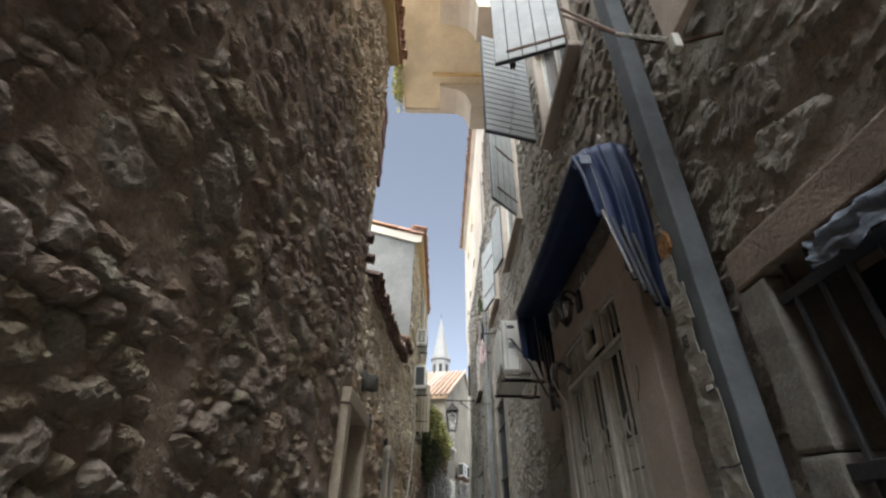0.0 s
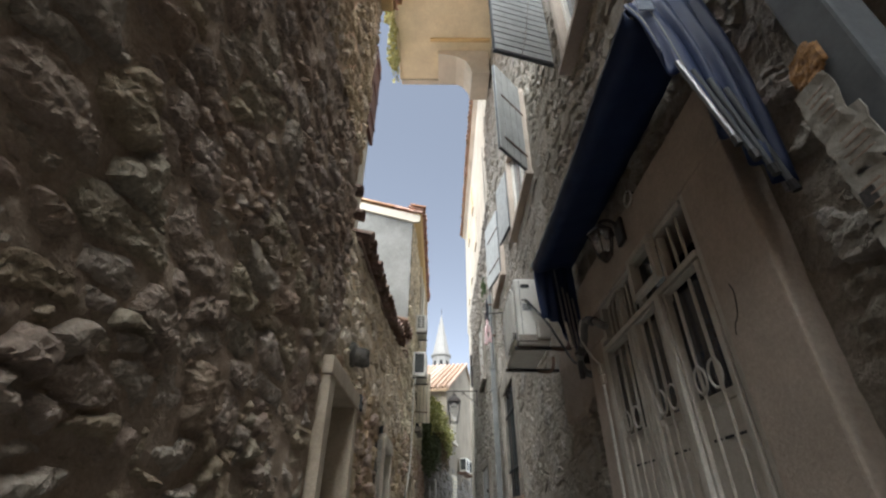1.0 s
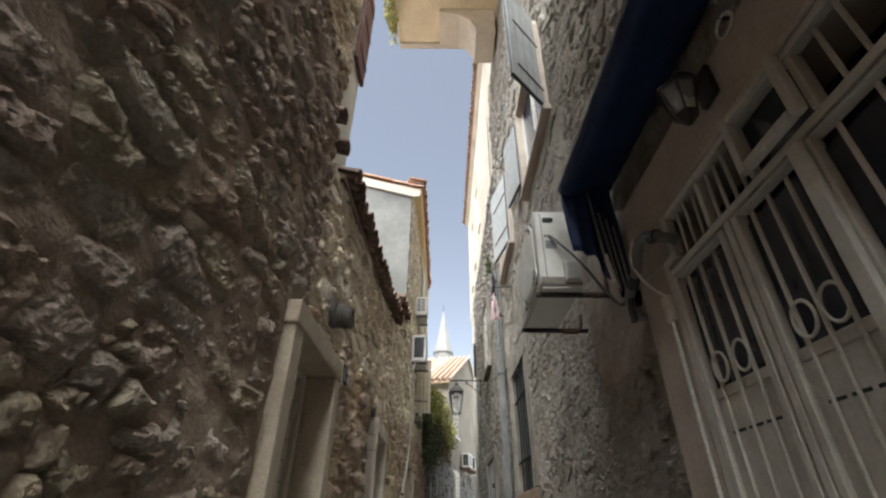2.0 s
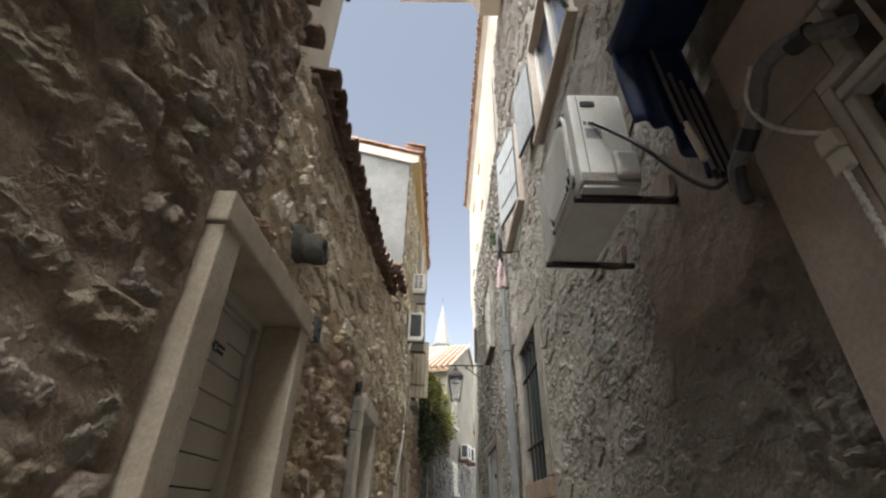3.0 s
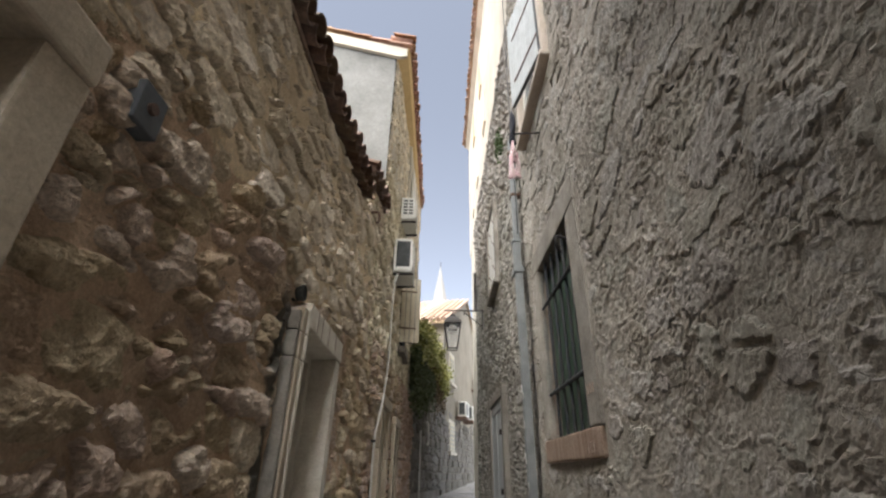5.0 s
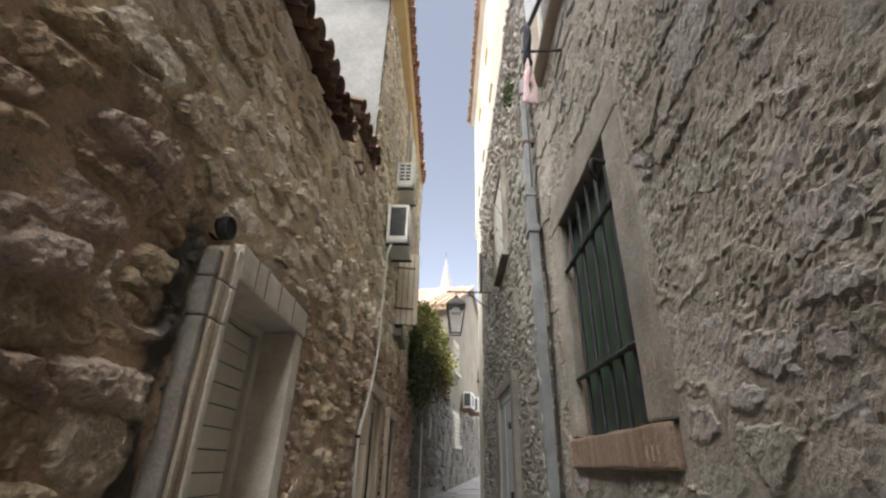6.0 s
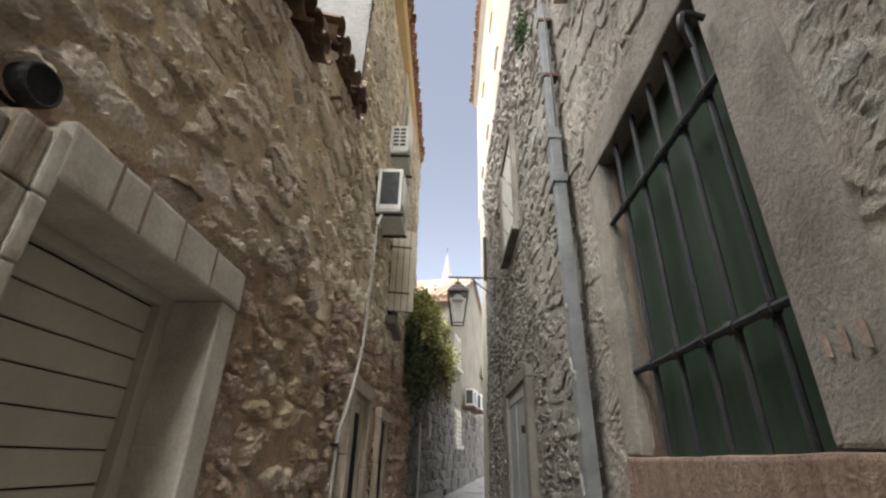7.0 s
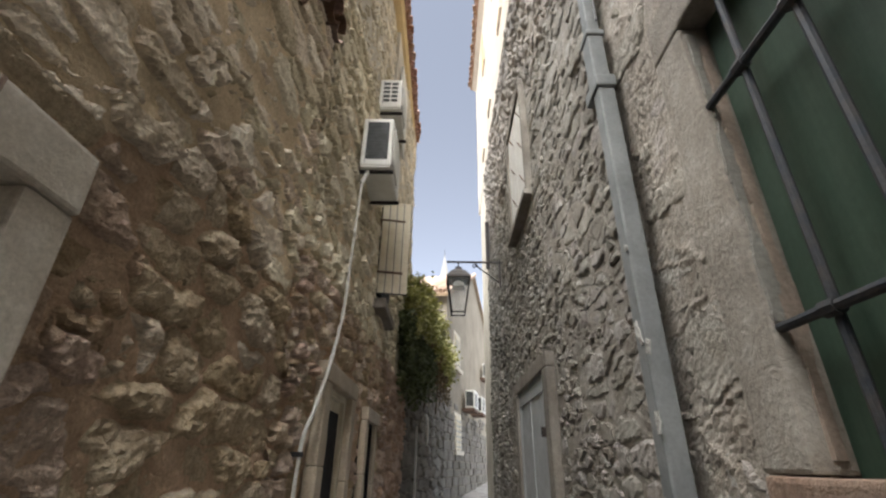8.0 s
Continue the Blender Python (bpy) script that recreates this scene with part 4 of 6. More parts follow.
# ---- west side things ----
def stone_door(name, y0, y1, top, jamb, lintel, depth, xf, label, blocks=3, material=M_LIME, boards=None, plank=0.19, lintel_reach=0.0, near=True):
    """A doorway: stone jambs in blocks, a lintel, plastered reveals, and a boarded leaf set back."""
    d = thing(name, (xf - 0.05, (y0 + y1) / 2, GZ((y0 + y1) / 2)), label, "door", kind="structure")
    g = GZ((y0 + y1) / 2)
    out = xf + 0.05
    for a, b in ((y0 - jamb, y0), (y1, y1 + jamb)):
        if a < y0 and not near:
            continue
        zs = [g] + [g + (top - g) * k / blocks + (0.06 if a < y0 else -0.05) * (1 if 0 < k < blocks else 0) for k in range(1, blocks + 1)]
        for lo, hi in zip(zs, zs[1:]):
            part("jamb_block", box(xf - depth, out, a, b, lo + 0.002, hi - 0.002, 0.012, wear=0.006), material, d)
    part("lintel", box(xf - depth, out + 0.012, y0 - (jamb if near else 0.02) - lintel_reach, y1 + jamb, top, top + lintel, 0.014, wear=0.006), material, d)
    part("threshold", box(xf - depth, out, y0 - 0.02, y1 + 0.02, g - 0.05, g + 0.09, 0.012), material, d)
    part("reveal", box(xf - depth - 0.02, xf - depth + 0.03, y1 - 0.075, y1 - 0.001, g + 0.1, top - 0.001, 0.004), boards, d)
    part("reveal", box(xf - depth - 0.02, xf - depth + 0.03, y0 + 0.001, y0 + 0.05, g + 0.1, top - 0.001, 0.004), boards, d)
    part("head_rail", box(xf - depth - 0.02, xf - depth + 0.03, y0 + 0.052, y1 - 0.077, top - 0.05, top - 0.001, 0.004), boards, d)
    # near-black sheet, which puts shade into the gaps between planks
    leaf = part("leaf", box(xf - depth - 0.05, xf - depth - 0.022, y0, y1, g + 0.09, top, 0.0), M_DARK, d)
    z = g + 0.1
    while z < top - 0.06:
        h = min(plank, top - 0.055 - z)
        part("plank", box(xf - depth - 0.024, xf - depth - 0.004, y0 + 0.05, y1 - 0.08, z + 0.003, z + h - 0.003, 0.006), boards, leaf)
        z += plank
    return d


door_1 = stone_door("door_1", 4.61, 5.62, 2.53, 0.165, 0.15, 0.22, -0.93, "closed beige plank door in a smooth limestone surround", boards=M_BEIGE, plank=0.139, lintel_reach=0.02, blocks=1)
part("notice", box(-1.153, -1.150, 4.98, 5.27, 2.175, 2.315, wear=0.006), M_BEIGE, door_1, "pale torn sticker with dark print")
face = bpy.data.curves.new("lettering", "FONT")
face.body, face.size, face.offset, face.extrude = "NO NO", 0.078, 0.0022, 0.0006
letters = new("lettering", face)
bpy.context.view_layer.update()
print_mesh = bpy.data.meshes.new_from_object(letters)
bpy.data.objects.remove(letters)
print_mesh.transform(Matrix(((0, 0, 1, -1.1445), (0.60, 0, 0, 5.005), (0, 1, 0, 2.212), (0, 0, 0, 1))))
print_mesh.materials.clear()
print_mesh.materials.append(M_INK)
under(new("lettering", print_mesh), door_1)
for z, y1 in ((2.246, 5.252), (2.216, 5.245)):
    part("writing_bar", box(-1.1455, -1.1440, 5.168, y1, z, z + 0.018), M_INK, door_1)
door_2 = stone_door("door_2", 7.89, 8.85, 2.48, 0.15, 0.18, 0.20, -0.865, "closed cream panel door in a pale limestone block surround", boards=M_BEIGE, plank=0.112, material=M_LIME_PALE, blocks=1, near=False)
for lo, hi in ((0.4, 2.245), (2.249, 2.42), (2.424, 2.61)):
    for a, b, out, m in ((7.70, 7.745, -0.825, M_LIME_GREY), (7.747, 7.836, -0.812, M_LIME_STREAK), (7.838, 7.889, -0.806, M_LIME_PALE)):
        part("jamb_block", box(-1.065, out, a, b, lo, hi if hi < 2.5 else hi - (7.836 - b) * 0.4 - 0.02, 0.012, wear=0.006), m, door_2, "streaked worn stone" if m is M_LIME_STREAK else "")
for y in (8.06, 8.2, 8.42, 8.68):
    part("stain_streak", box(-0.802, -0.7995, y, y + 0.012, 2.49, 2.655), M_FADED, door_2)
door_3 = stone_door("door_3", 11.44, 12.26, 2.45, 0.18, 0.14, 0.04, -0.715, "narrow wooden door with a pale frame and dark glass", boards=M_CREAMWOOD, plank=0.5)
part("pane", box(-0.764, -0.750, 11.56, 12.12, 0.95, 2.30, 0.003), M_DARK, door_3, "dark glass pane")
for z in (1.5, 2.1):
    part("hinge", box(-0.762, -0.725, 11.47, 11.54, z, z + 0.05, 0.006), M_IRON, door_3)
# nothing is open here: near-black boards carry the shade of the inside
door_4 = stone_door("door_4", 12.97, 13.48, 2.32, 0.15, 0.13, 0.02, -0.66, "doorway in a yellow stone surround, near-black boards for its shaded inside", boards=M_DARK, plank=0.5)

spout = thing("stone_spout", (-0.95, 5.45, 3.05), "round weathered stone spout sticking out of the wall", "spout")
c0, c1 = Vector((-1.0, 5.38, 3.00)), Vector((-0.76, 5.43, 2.97))
bm = bmesh.new()
rings = []
for t, r in ((0, 0.10), (0.3, 0.10), (0.8, 0.098), (1.0, 0.085), (1.0, 0.05), (0.92, 0.045)):
    c = c0.lerp(c1, t)
    rings.append([(c.x + 0.006 * math.sin(5 * k), c.y + r * math.cos(2 * math.pi * k / 14) * (1 + 0.05 * math.sin(3 * k)), c.z + r * math.sin(2 * math.pi * k / 14)) for k in range(14)])
part("spout_body", loft(rings), M_SPOUT, spout, "grey stone tube, stained dark below", smooth=True)
part("spout_collar", loft([[(-0.94 + dx, 5.38 + r * math.cos(2 * math.pi * k / 10), 3.00 + r * math.sin(2 * math.pi * k / 10)) for k in range(10)] for dx, r in ((-0.08, 0.14), (0.035, 0.13), (0.06, 0.10))]), M_SPOUT, spout, smooth=True)

plate = thing("wall_plate", (-0.9, 6.0, 2.66), "small dark metal plate fixed on the wall beside a door", "plate")
part("plate", box(-0.95, -0.882, 5.94, 6.07, 2.58, 2.74, 0.006), M_PIPE, plate)
part("knob", tube([(-0.885, 6.0, 2.66), (-0.868, 6.0, 2.66)], 0.022, 10), M_RUST, plate)

vent = thing("drain_mouth", (-0.85, 7.79, 2.69), "round drain mouth beside a door, a black plug for its shaded inside", "drain")
part("socket", loft([[(-0.93 + dx, 7.79 + r * math.cos(2 * math.pi * k / 16), 2.70 + r * math.sin(2 * math.pi * k / 16)) for k in range(16)] for dx, r in ((0, 0.060), (0.080, 0.058), (0.083, 0.054), (0.080, 0.050), (0.06, 0.050))]), M_SOOT, vent, smooth=True)
# black plug filling the pipe, its colour standing for the shade inside
part("mouth", tube([(-0.92, 7.79, 2.70), (-0.853, 7.79, 2.70)], 0.0495, 14), M_DARK, vent)


def air_conditioner(at, size, facing, label, style):
    """An outdoor unit: casing, grille or coil, feet, two wall arms. facing: +1 towards +x, -1 towards -x."""
    x, y, z = at
    dx, dy, dz = size
    ac = thing("air_conditioner", (x, y, z), label, "air conditioner", "air conditioners along the lane")
    xf, xb = (x + dx, x) if facing > 0 else (x - dx, x)
    casing = part("casing", box(min(xf, xb), max(xf, xb), y, y + dy, z, z + dz, 0.018), M_ACWHITE, ac)
    part("base_tray", box(min(xf, xb) + 0.01, max(xf, xb) - 0.01, y + 0.01, y + dy - 0.01, z - 0.018, z - 0.001, 0.004), M_ACWHITE, ac)
    s = facing
    fx = xf + s * 0.003
    g0, g1, h0, h1 = y + dy * 0.10, y + dy * 0.68, z + dz * 0.10, z + dz * 0.92
    part("fan_well", box(min(xf, fx) - 0.006, max(xf, fx), g0, g1, h0, h1, 0.004), M_ACDARK, casing)
    for k in range(15):   # upright guard bars, bent in at the corners
        yy = g0 + (g1 - g0) * (k + 0.5) / 15
        cut = max(0.0, abs(k - 7) - 4) * 0.028
        part("guard_bar", tube([(fx, yy, h0 + cut), (fx + s * 0.016, yy, h0 + cut + 0.03), (fx + s * 0.016, yy, h1 - cut - 0.03), (fx, yy, h1 - cut)], 0.0055, 5), M_ACWHITE, casing)
    for k in range(4):
        zz = h0 + (h1 - h0) * (k + 1) / 5
        part("guard_rail", tube([(fx + s * 0.011, g0, zz), (fx + s * 0.011, g1, zz)], 0.005, 5), M_ACWHITE, casing)
    part("guard_rim", tube(curve_pts([(fx + s * 0.006, (g0 + g1) / 2 + (g1 - g0) * 0.5 * max(-1, min(1, 1.25 * math.cos(a))), (h0 + h1) / 2 + (h1 - h0) * 0.5 * max(-1, min(1, 1.25 * math.sin(a)))) for a in (2 * math.pi * j / 28 for j in range(29))], 2), 0.011, 6, ends=False), M_ACWHITE, casing)
    part("seam", box(min(xf, xb) + 0.045, min(xf, xb) + 0.049, y - 0.0012, y + 0.004, z + 0.02, z + dz - 0.02), M_ACDARK, casing)
    x0, x1 = min(xf, xb), max(xf, xb)
    if style == "coil":
        part("coil", box(x0 + 0.05, x1 - 0.04, y - 0.006, y + 0.01, z + 0.07, z + dz - 0.05, 0.004), M_ACDARK, casing, "dark side coil")
        for k in range(9):
            zz = z + 0.09 + k * (dz - 0.16) / 9
            part("coil_wire", box(x0 + 0.05, x1 - 0.04, y - 0.010, y - 0.006, zz, zz + 0.004), M_ACDARK, casing)
    if style == "grid":
        n, mcols = 5, 2
        for j in range(n):
            for i in range(mcols):
                w, h = (x1 - x0 - 0.08) / mcols, (dz - 0.12) / n
                part("intake_slot", box(x0 + 0.04 + i * w + 0.012, x0 + 0.04 + (i + 1) * w - 0.008, y - 0.004, y + 0.01, z + 0.08 + j * h + 0.014, z + 0.08 + (j + 1) * h - 0.012, 0.003), M_ACDARK, casing)
    wallx = xb - s * 0.22
    for yy in (y + 0.06, y + dy - 0.10):
        part("bracket_arm", box(min(wallx, xf + s * 0.02), max(wallx, xf + s * 0.02), yy, yy + 0.035, z - 0.045, z - 0.019, 0.004), M_IRON, ac)
    return ac


ac_low = air_conditioner((-0.70, 11.58, 4.57), (0.31, 0.74, 0.59), 1, "white outdoor air conditioner on brackets with a dark coil side", "coil")
ac_high = air_conditioner((-0.71, 12.26, 5.96), (0.28, 0.70, 0.47), 1, "white outdoor air conditioner on brackets with slotted side", "grid")
tag_low = part("drain_elbow", tube(curve_pts([(-0.62, 11.66, 4.55), (-0.64, 11.64, 4.47), (-0.66, 11.60, 4.36)]), 0.022, 8), M_WIRE, ac_low)
hose = thing("drain_hose", (-0.68, 11.3, 2.2), "thin white drain hose hanging down the wall", "hose")
part("hose", tube(curve_pts([(-0.66, 11.60, 4.36), (-0.66, 11.58, 4.05), (-0.66, 11.53, 3.62), (-0.65, 11.42, 2.98), (-0.66, 11.23, 2.53), (-0.68, 11.06, 2.22), (-0.70, 10.95, 1.98), (-0.70, 10.94, 1.3), (-0.70, 10.94, 0.6)]), 0.013, 6), M_WIRE, hose)
for z in (1.94, 1.3):
    part("clip", box(-0.76, -0.685, 10.92, 10.97, z, z + 0.03, 0.004), M_IRON, hose)


def board_leaf(parent, hinge, tip, z0, z1, boards, material, thick=0.03, lean=0.0, straps=(0.2, 0.8), strap_mat=M_RUST, louvre=False):
    """A boarded shutter leaf from its hinge to its free edge; lean swings its foot out."""
    h, t = Vector((*hinge, 0)), Vector((*tip, 0))
    d = (t - h).normalized()
    L = (t - h).length
    m = Matrix.Translation(Vector((h.x, h.y, z1))) @ Matrix.Rotation(math.atan2(d.y, d.x), 4, "Z") @ Matrix.Rotation(radians(lean), 4, "X")
    H = z1 - z0
    # darker core, so the grooves between boards hold their shade as colour
    leaf = part("leaf", box(0, L, -thick / 2, thick / 2, -H, 0, 0.004, turn=m), M_PIPE, parent)
    for side in (-1, 1):
        a, b = sorted((side * (thick / 2 + 0.009), side * (thick / 2 - 0.004)))
        if louvre:
            n = int(H / 0.085)
            for k in range(n):
                z = -H + 0.02 + k * (H - 0.03) / n
                part("slat", box(0.012, L - 0.012, a, b, z, z + (H - 0.03) / n - 0.014, 0.003, turn=m), material, leaf)
        else:
            w = L / boards
            for k in range(boards):
                part("board", box(k * w + 0.005, (k + 1) * w - 0.005, a, b, -H + 0.002, -0.002, 0.003, turn=m), material, leaf)
    for f in straps:
        part("strap", box(-0.02, L * 0.82, -thick / 2 - 0.018, -thick / 2 - 0.0095, -H * f - 0.014, -H * f + 0.014, 0.003, turn=m), strap_mat, leaf)
        part("strap", box(-0.02, L * 0.82, thick / 2 + 0.0095, thick / 2 + 0.018, -H * f - 0.014, -H * f + 0.014, 0.003, turn=m), strap_mat, leaf)
    return leaf


sh_w = thing("window_shutter", (-0.66, 12.25, 3.6), "open cream boarded shutter with two iron straps", "shutter")
board_leaf(sh_w, (-0.667, 13.05), (-0.305, 13.12), 3.77, 5.05, 4, M_CREAMWOOD, straps=(0.22, 0.79))
sill_w = thing("window_sill", (-0.6, 12.9, 3.4), "projecting stone sill under an open shutter", "sill")
part("sill", box(-0.70, -0.53, 12.95, 13.95, 3.56, 3.68, 0.015), M_LIME_GREY, sill_w)
# a slab on the wall face, not a recess; the shade is its colour
win_w = tagged(link("window_3", box(LX(13.4) - 0.03, LX(13.4) + 0.045, 13.1, 13.85, 3.69, 5.05, 0.006), M_DARK), "near-black slab beside an open shutter, for a shaded window opening", "window", kind="structure")
up_w = thing("upper_shutter", (-0.6, 13.6, 6.6), "pale closed shutters high under the eave", "shutter")
for k in (0, 1):
    part("leaf", box(LX(13.6) + 0.036, LX(13.6) + 0.075, 13.35 + 0.42 * k, 13.75 + 0.42 * k, 6.6, 7.9, 0.005), M_WHITE, up_w)
bit = thing("iron_hook", (-0.8, 9.9, 4.6), "small rusty iron hook in the wall", "hook")
part("hook", tube(curve_pts([(-0.82, 9.75, 4.55), (-0.72, 9.75, 4.55), (-0.70, 9.75, 4.45), (-0.73, 9.75, 4.40)]), 0.018, 6), M_RUST, bit)


# ---- east side things ----
# barred window beside the start
win0 = thing("window_1", (1.1, 0.85, 1.25), "dark barred window in a worn stone surround with a plastic sheet", "window", kind="structure")
part("lintel", box(1.078, 1.5, 0.05, 1.47, 2.25, 2.40, 0.012, wear=0.006), M_LIME_BROWN, win0, "reddish brown stained stone lintel")
for lo, hi in ((1.25, 1.70), (1.70, 2.248)):
    part("jamb_block", box(1.08, 1.5, 1.32, 1.48, lo, hi - 0.003, 0.015, wear=0.008), M_LIME_DARK, win0)
part("jamb_block", box(1.08, 1.5, 0.10, 0.30, 1.25, 2.248, 0.015, wear=0.008), M_LIME_DARK, win0)
part("sill", box(1.03, 1.5, 0.05, 1.50, 1.10, 1.248, 0.015, wear=0.008), M_LIME_DARK, win0)
part("backing", box(1.40, 1.44, 0.30, 1.32, 1.25, 2.25), M_NAVY, win0)
grille0 = part("grille", box(1.10, 1.125, 0.30, 1.32, 2.13, 2.165, 0.004), M_BARS, win0)
part("rail", box(1.09, 1.125, 0.30, 1.32, 1.62, 1.665, 0.004), M_BARS, grille0)
for k in range(9):
    part("bar", tube([(1.112, 1.26 - k * 0.105, 1.25), (1.112, 1.26 - k * 0.105, 2.25)], 0.010, 8), M_BARS, grille0)
sheet = thing("plastic_sheet", (1.15, 0.8, 2.1), "crumpled bluish plastic sheet hung on the window bars", "sheet")
bm = bmesh.new()
nv_, nu_ = 8, 26
gridv = [[bm.verts.new((1.075 + 0.03 * noise.noise((u * 0.7, v * 0.9, 0)), 1.12 - u * 0.035, 2.245 - v * (0.012 + 0.014 * abs(noise.noise((u * 0.35, 3, 0)))) - 0.006 * math.sin(u))) for u in range(nu_)] for v in range(nv_)]
for a, b in zip(gridv, gridv[1:]):
    for k in range(nu_ - 1):
        bm.faces.new((a[k], a[k + 1], b[k + 1], b[k]))
bmesh.ops.solidify(bm, geom=bm.faces[:], thickness=0.003)
part("sheet", bm, M_PLASTIC, sheet, smooth=True)

# square duct
duct = thing("downpipe", (1.0, 1.56, 0.1), "wide square grey downpipe with torn papers stuck on it", "pipe")
part("duct", box(0.992, 1.092, 1.55, 1.68, 0.1, 6.6, 0.010), M_PIPE, duct)
part("lower_casing", box(0.986, 1.095, 1.683, 1.738, 0.1, 2.54, 0.008, wear=0.003), M_PIPE, duct, "narrow casing beside the pipe's foot")
for z in (4.9,):
    part("clamp", box(0.984, 1.115, 1.54, 1.69, z, z + 0.045, 0.005), M_PIPE, duct)
us, vs = np.linspace(1.57, 1.75, 26), np.linspace(2.48, 2.70, 30)
U, V = np.meshgrid(us, vs)
inside = np.hypot((U - 1.672) / 0.062, (V - 2.585) / 0.080) < 0.95 + 0.7 * grain(U * 14, V * 14, 81, 3)
P = np.stack([np.where(inside, 0.982 - 0.014 * np.abs(grain(U * 34, V * 34, 83, 3)), 0.988), U, V], 2).reshape(-1, 3)
idx = (np.arange(29)[:, None] * 26 + np.arange(25)[None, :]).ravel()
quads = np.stack([idx, idx + 1, idx + 27, idx + 26], 1)
lab = under(new("old_glue", grid_mesh("old_glue", P, quads[inside.ravel()[quads].any(1)], M_ORANGE, True)), duct)
lab["label"] = "crusted rusty-orange glue where a label was torn off"
strip = thing("pasted_papers", (0.98, 1.66, 1.3), "torn pale papers pasted in a strip on a square downpipe", "paper")
rngp = random.Random(12)
PAPERS = ((1.640, 1.744, 2.36, 2.52), (1.612, 1.742, 2.22, 2.37), (1.640, 1.744, 2.08, 2.23), (1.606, 1.744, 1.93, 2.09), (1.598, 1.745, 1.70, 1.94), (1.596, 1.742, 1.52, 1.69), (1.598, 1.744, 1.26, 1.51))
for y0, y1, z0, z1 in PAPERS:
    bm = box(0.9795, 0.9825, y0, y1, z0, z1)
    bmesh.ops.subdivide_edges(bm, edges=bm.edges[:], cuts=5, use_grid_fill=True)
    for v in bm.verts:
        n = noise.noise_vector(v.co * 22)
        v.co += Vector((min(n.x, 0) * 0.008, n.y * 0.014, n.z * 0.016))
    ob = part("paper", bm, M_PAPER, strip)
    for k in range(int((z1 - z0 - 0.05) / 0.022)):
        part("writing_bar", box(0.9725, 0.9740, y0 + 0.022, y1 - 0.022 - rngp.random() * 0.03, z0 + 0.03 + k * 0.022, z0 + 0.034 + k * 0.022), M_FADED, ob)
tape = part("sticker", box(0.9735, 0.978, 1.606, 1.66, 1.935, 1.965), M_INK, strip, "dark sticker with white marks")
for k in range(4):
    part("writing_bar", box(0.972, 0.9733, 1.612 + k * 0.012, 1.619 + k * 0.012, 1.941, 1.959), M_WHITE, tape)
part("sticker", box(0.9735, 0.978, 1.690, 1.728, 2.135, 2.175), M_INK, strip, "small square dark sticker")

# gate with its plastered surround
gate = thing("door_5", (1.1, 3.2, 0.15), "white barred metal double door in a pink-brown plaster surround", "door", kind="structure")
part("lintel", box(1.045, 1.75, 2.13, 4.05, 2.781, 3.08, 0.012, wear=0.005), M_PINK, gate)
part("jamb", box(1.045, 1.75, 2.13, 2.458, 0.1, 2.779, 0.012, wear=0.005), M_PINK, gate)
part("jamb", box(1.055, 1.75, 3.779, 4.06, 0.1, 2.577, 0.012, wear=0.005), M_PINK, gate)
part("jamb", box(1.055, 1.75, 3.702, 4.06, 2.579, 2.779, 0.012, wear=0.005), M_PINK, gate)
part("backing", box(1.30, 1.33, 2.46, 3.70, 0.1, 2.78), M_NAVY, gate)
GX0, GX1 = 1.055, 1.10
def bar_y(name, y0, y1, z0, z1, parent, x0=GX0, x1=GX1, m=M_GATE, bv=0.006):
    return part(name, box(x0, x1, y0, y1, z0, z1, bv), m, parent)
outer = bar_y("outer_frame", 2.462, 2.498, 0.15, 2.775, gate)
bar_y("outer_frame", 3.655, 3.698, 2.576, 2.775, gate)
bar_y("outer_frame", 3.655, 3.776, 2.537, 2.575, gate)
bar_y("outer_frame", 3.738, 3.776, 0.15, 2.536, gate)
bar_y("outer_frame", 2.511, 3.649, 2.745, 2.775, gate)
bar_y("transom", 2.511, 3.736, 2.478, 2.510, gate)
bar_y("mullion", 3.265, 3.30, 0.15, 2.474, gate)
bar_y("mullion", 2.765, 2.79, 2.516, 2.734, gate)
bar_y("mullion", 3.065, 3.09, 2.516, 2.734, gate)
bar_y("mullion", 3.36, 3.385, 2.516, 2.734, gate)
for y in (2.60, 2.68, 3.14, 3.20, 3.26, 3.32, 3.44, 3.51, 3.58):
    part("bar", tube([(1.075, y, 2.515), (1.075, y, 2.737)], 0.008, 6), M_GATE, gate)
for a, b, c, e in ((2.79, 2.825, 2.53, 2.775), (3.055, 3.09, 2.53, 2.775), (2.826, 3.054, 2.53, 2.562), (2.826, 3.054, 2.745, 2.775)):
    bar_y("sash_bar", a, b, c, e, gate, 1.02, 1.0545)
part("transom_pane", box(1.082, 1.088, 2.791, 3.064, 2.516, 2.734), M_NAVY, gate, "dark glass pane")
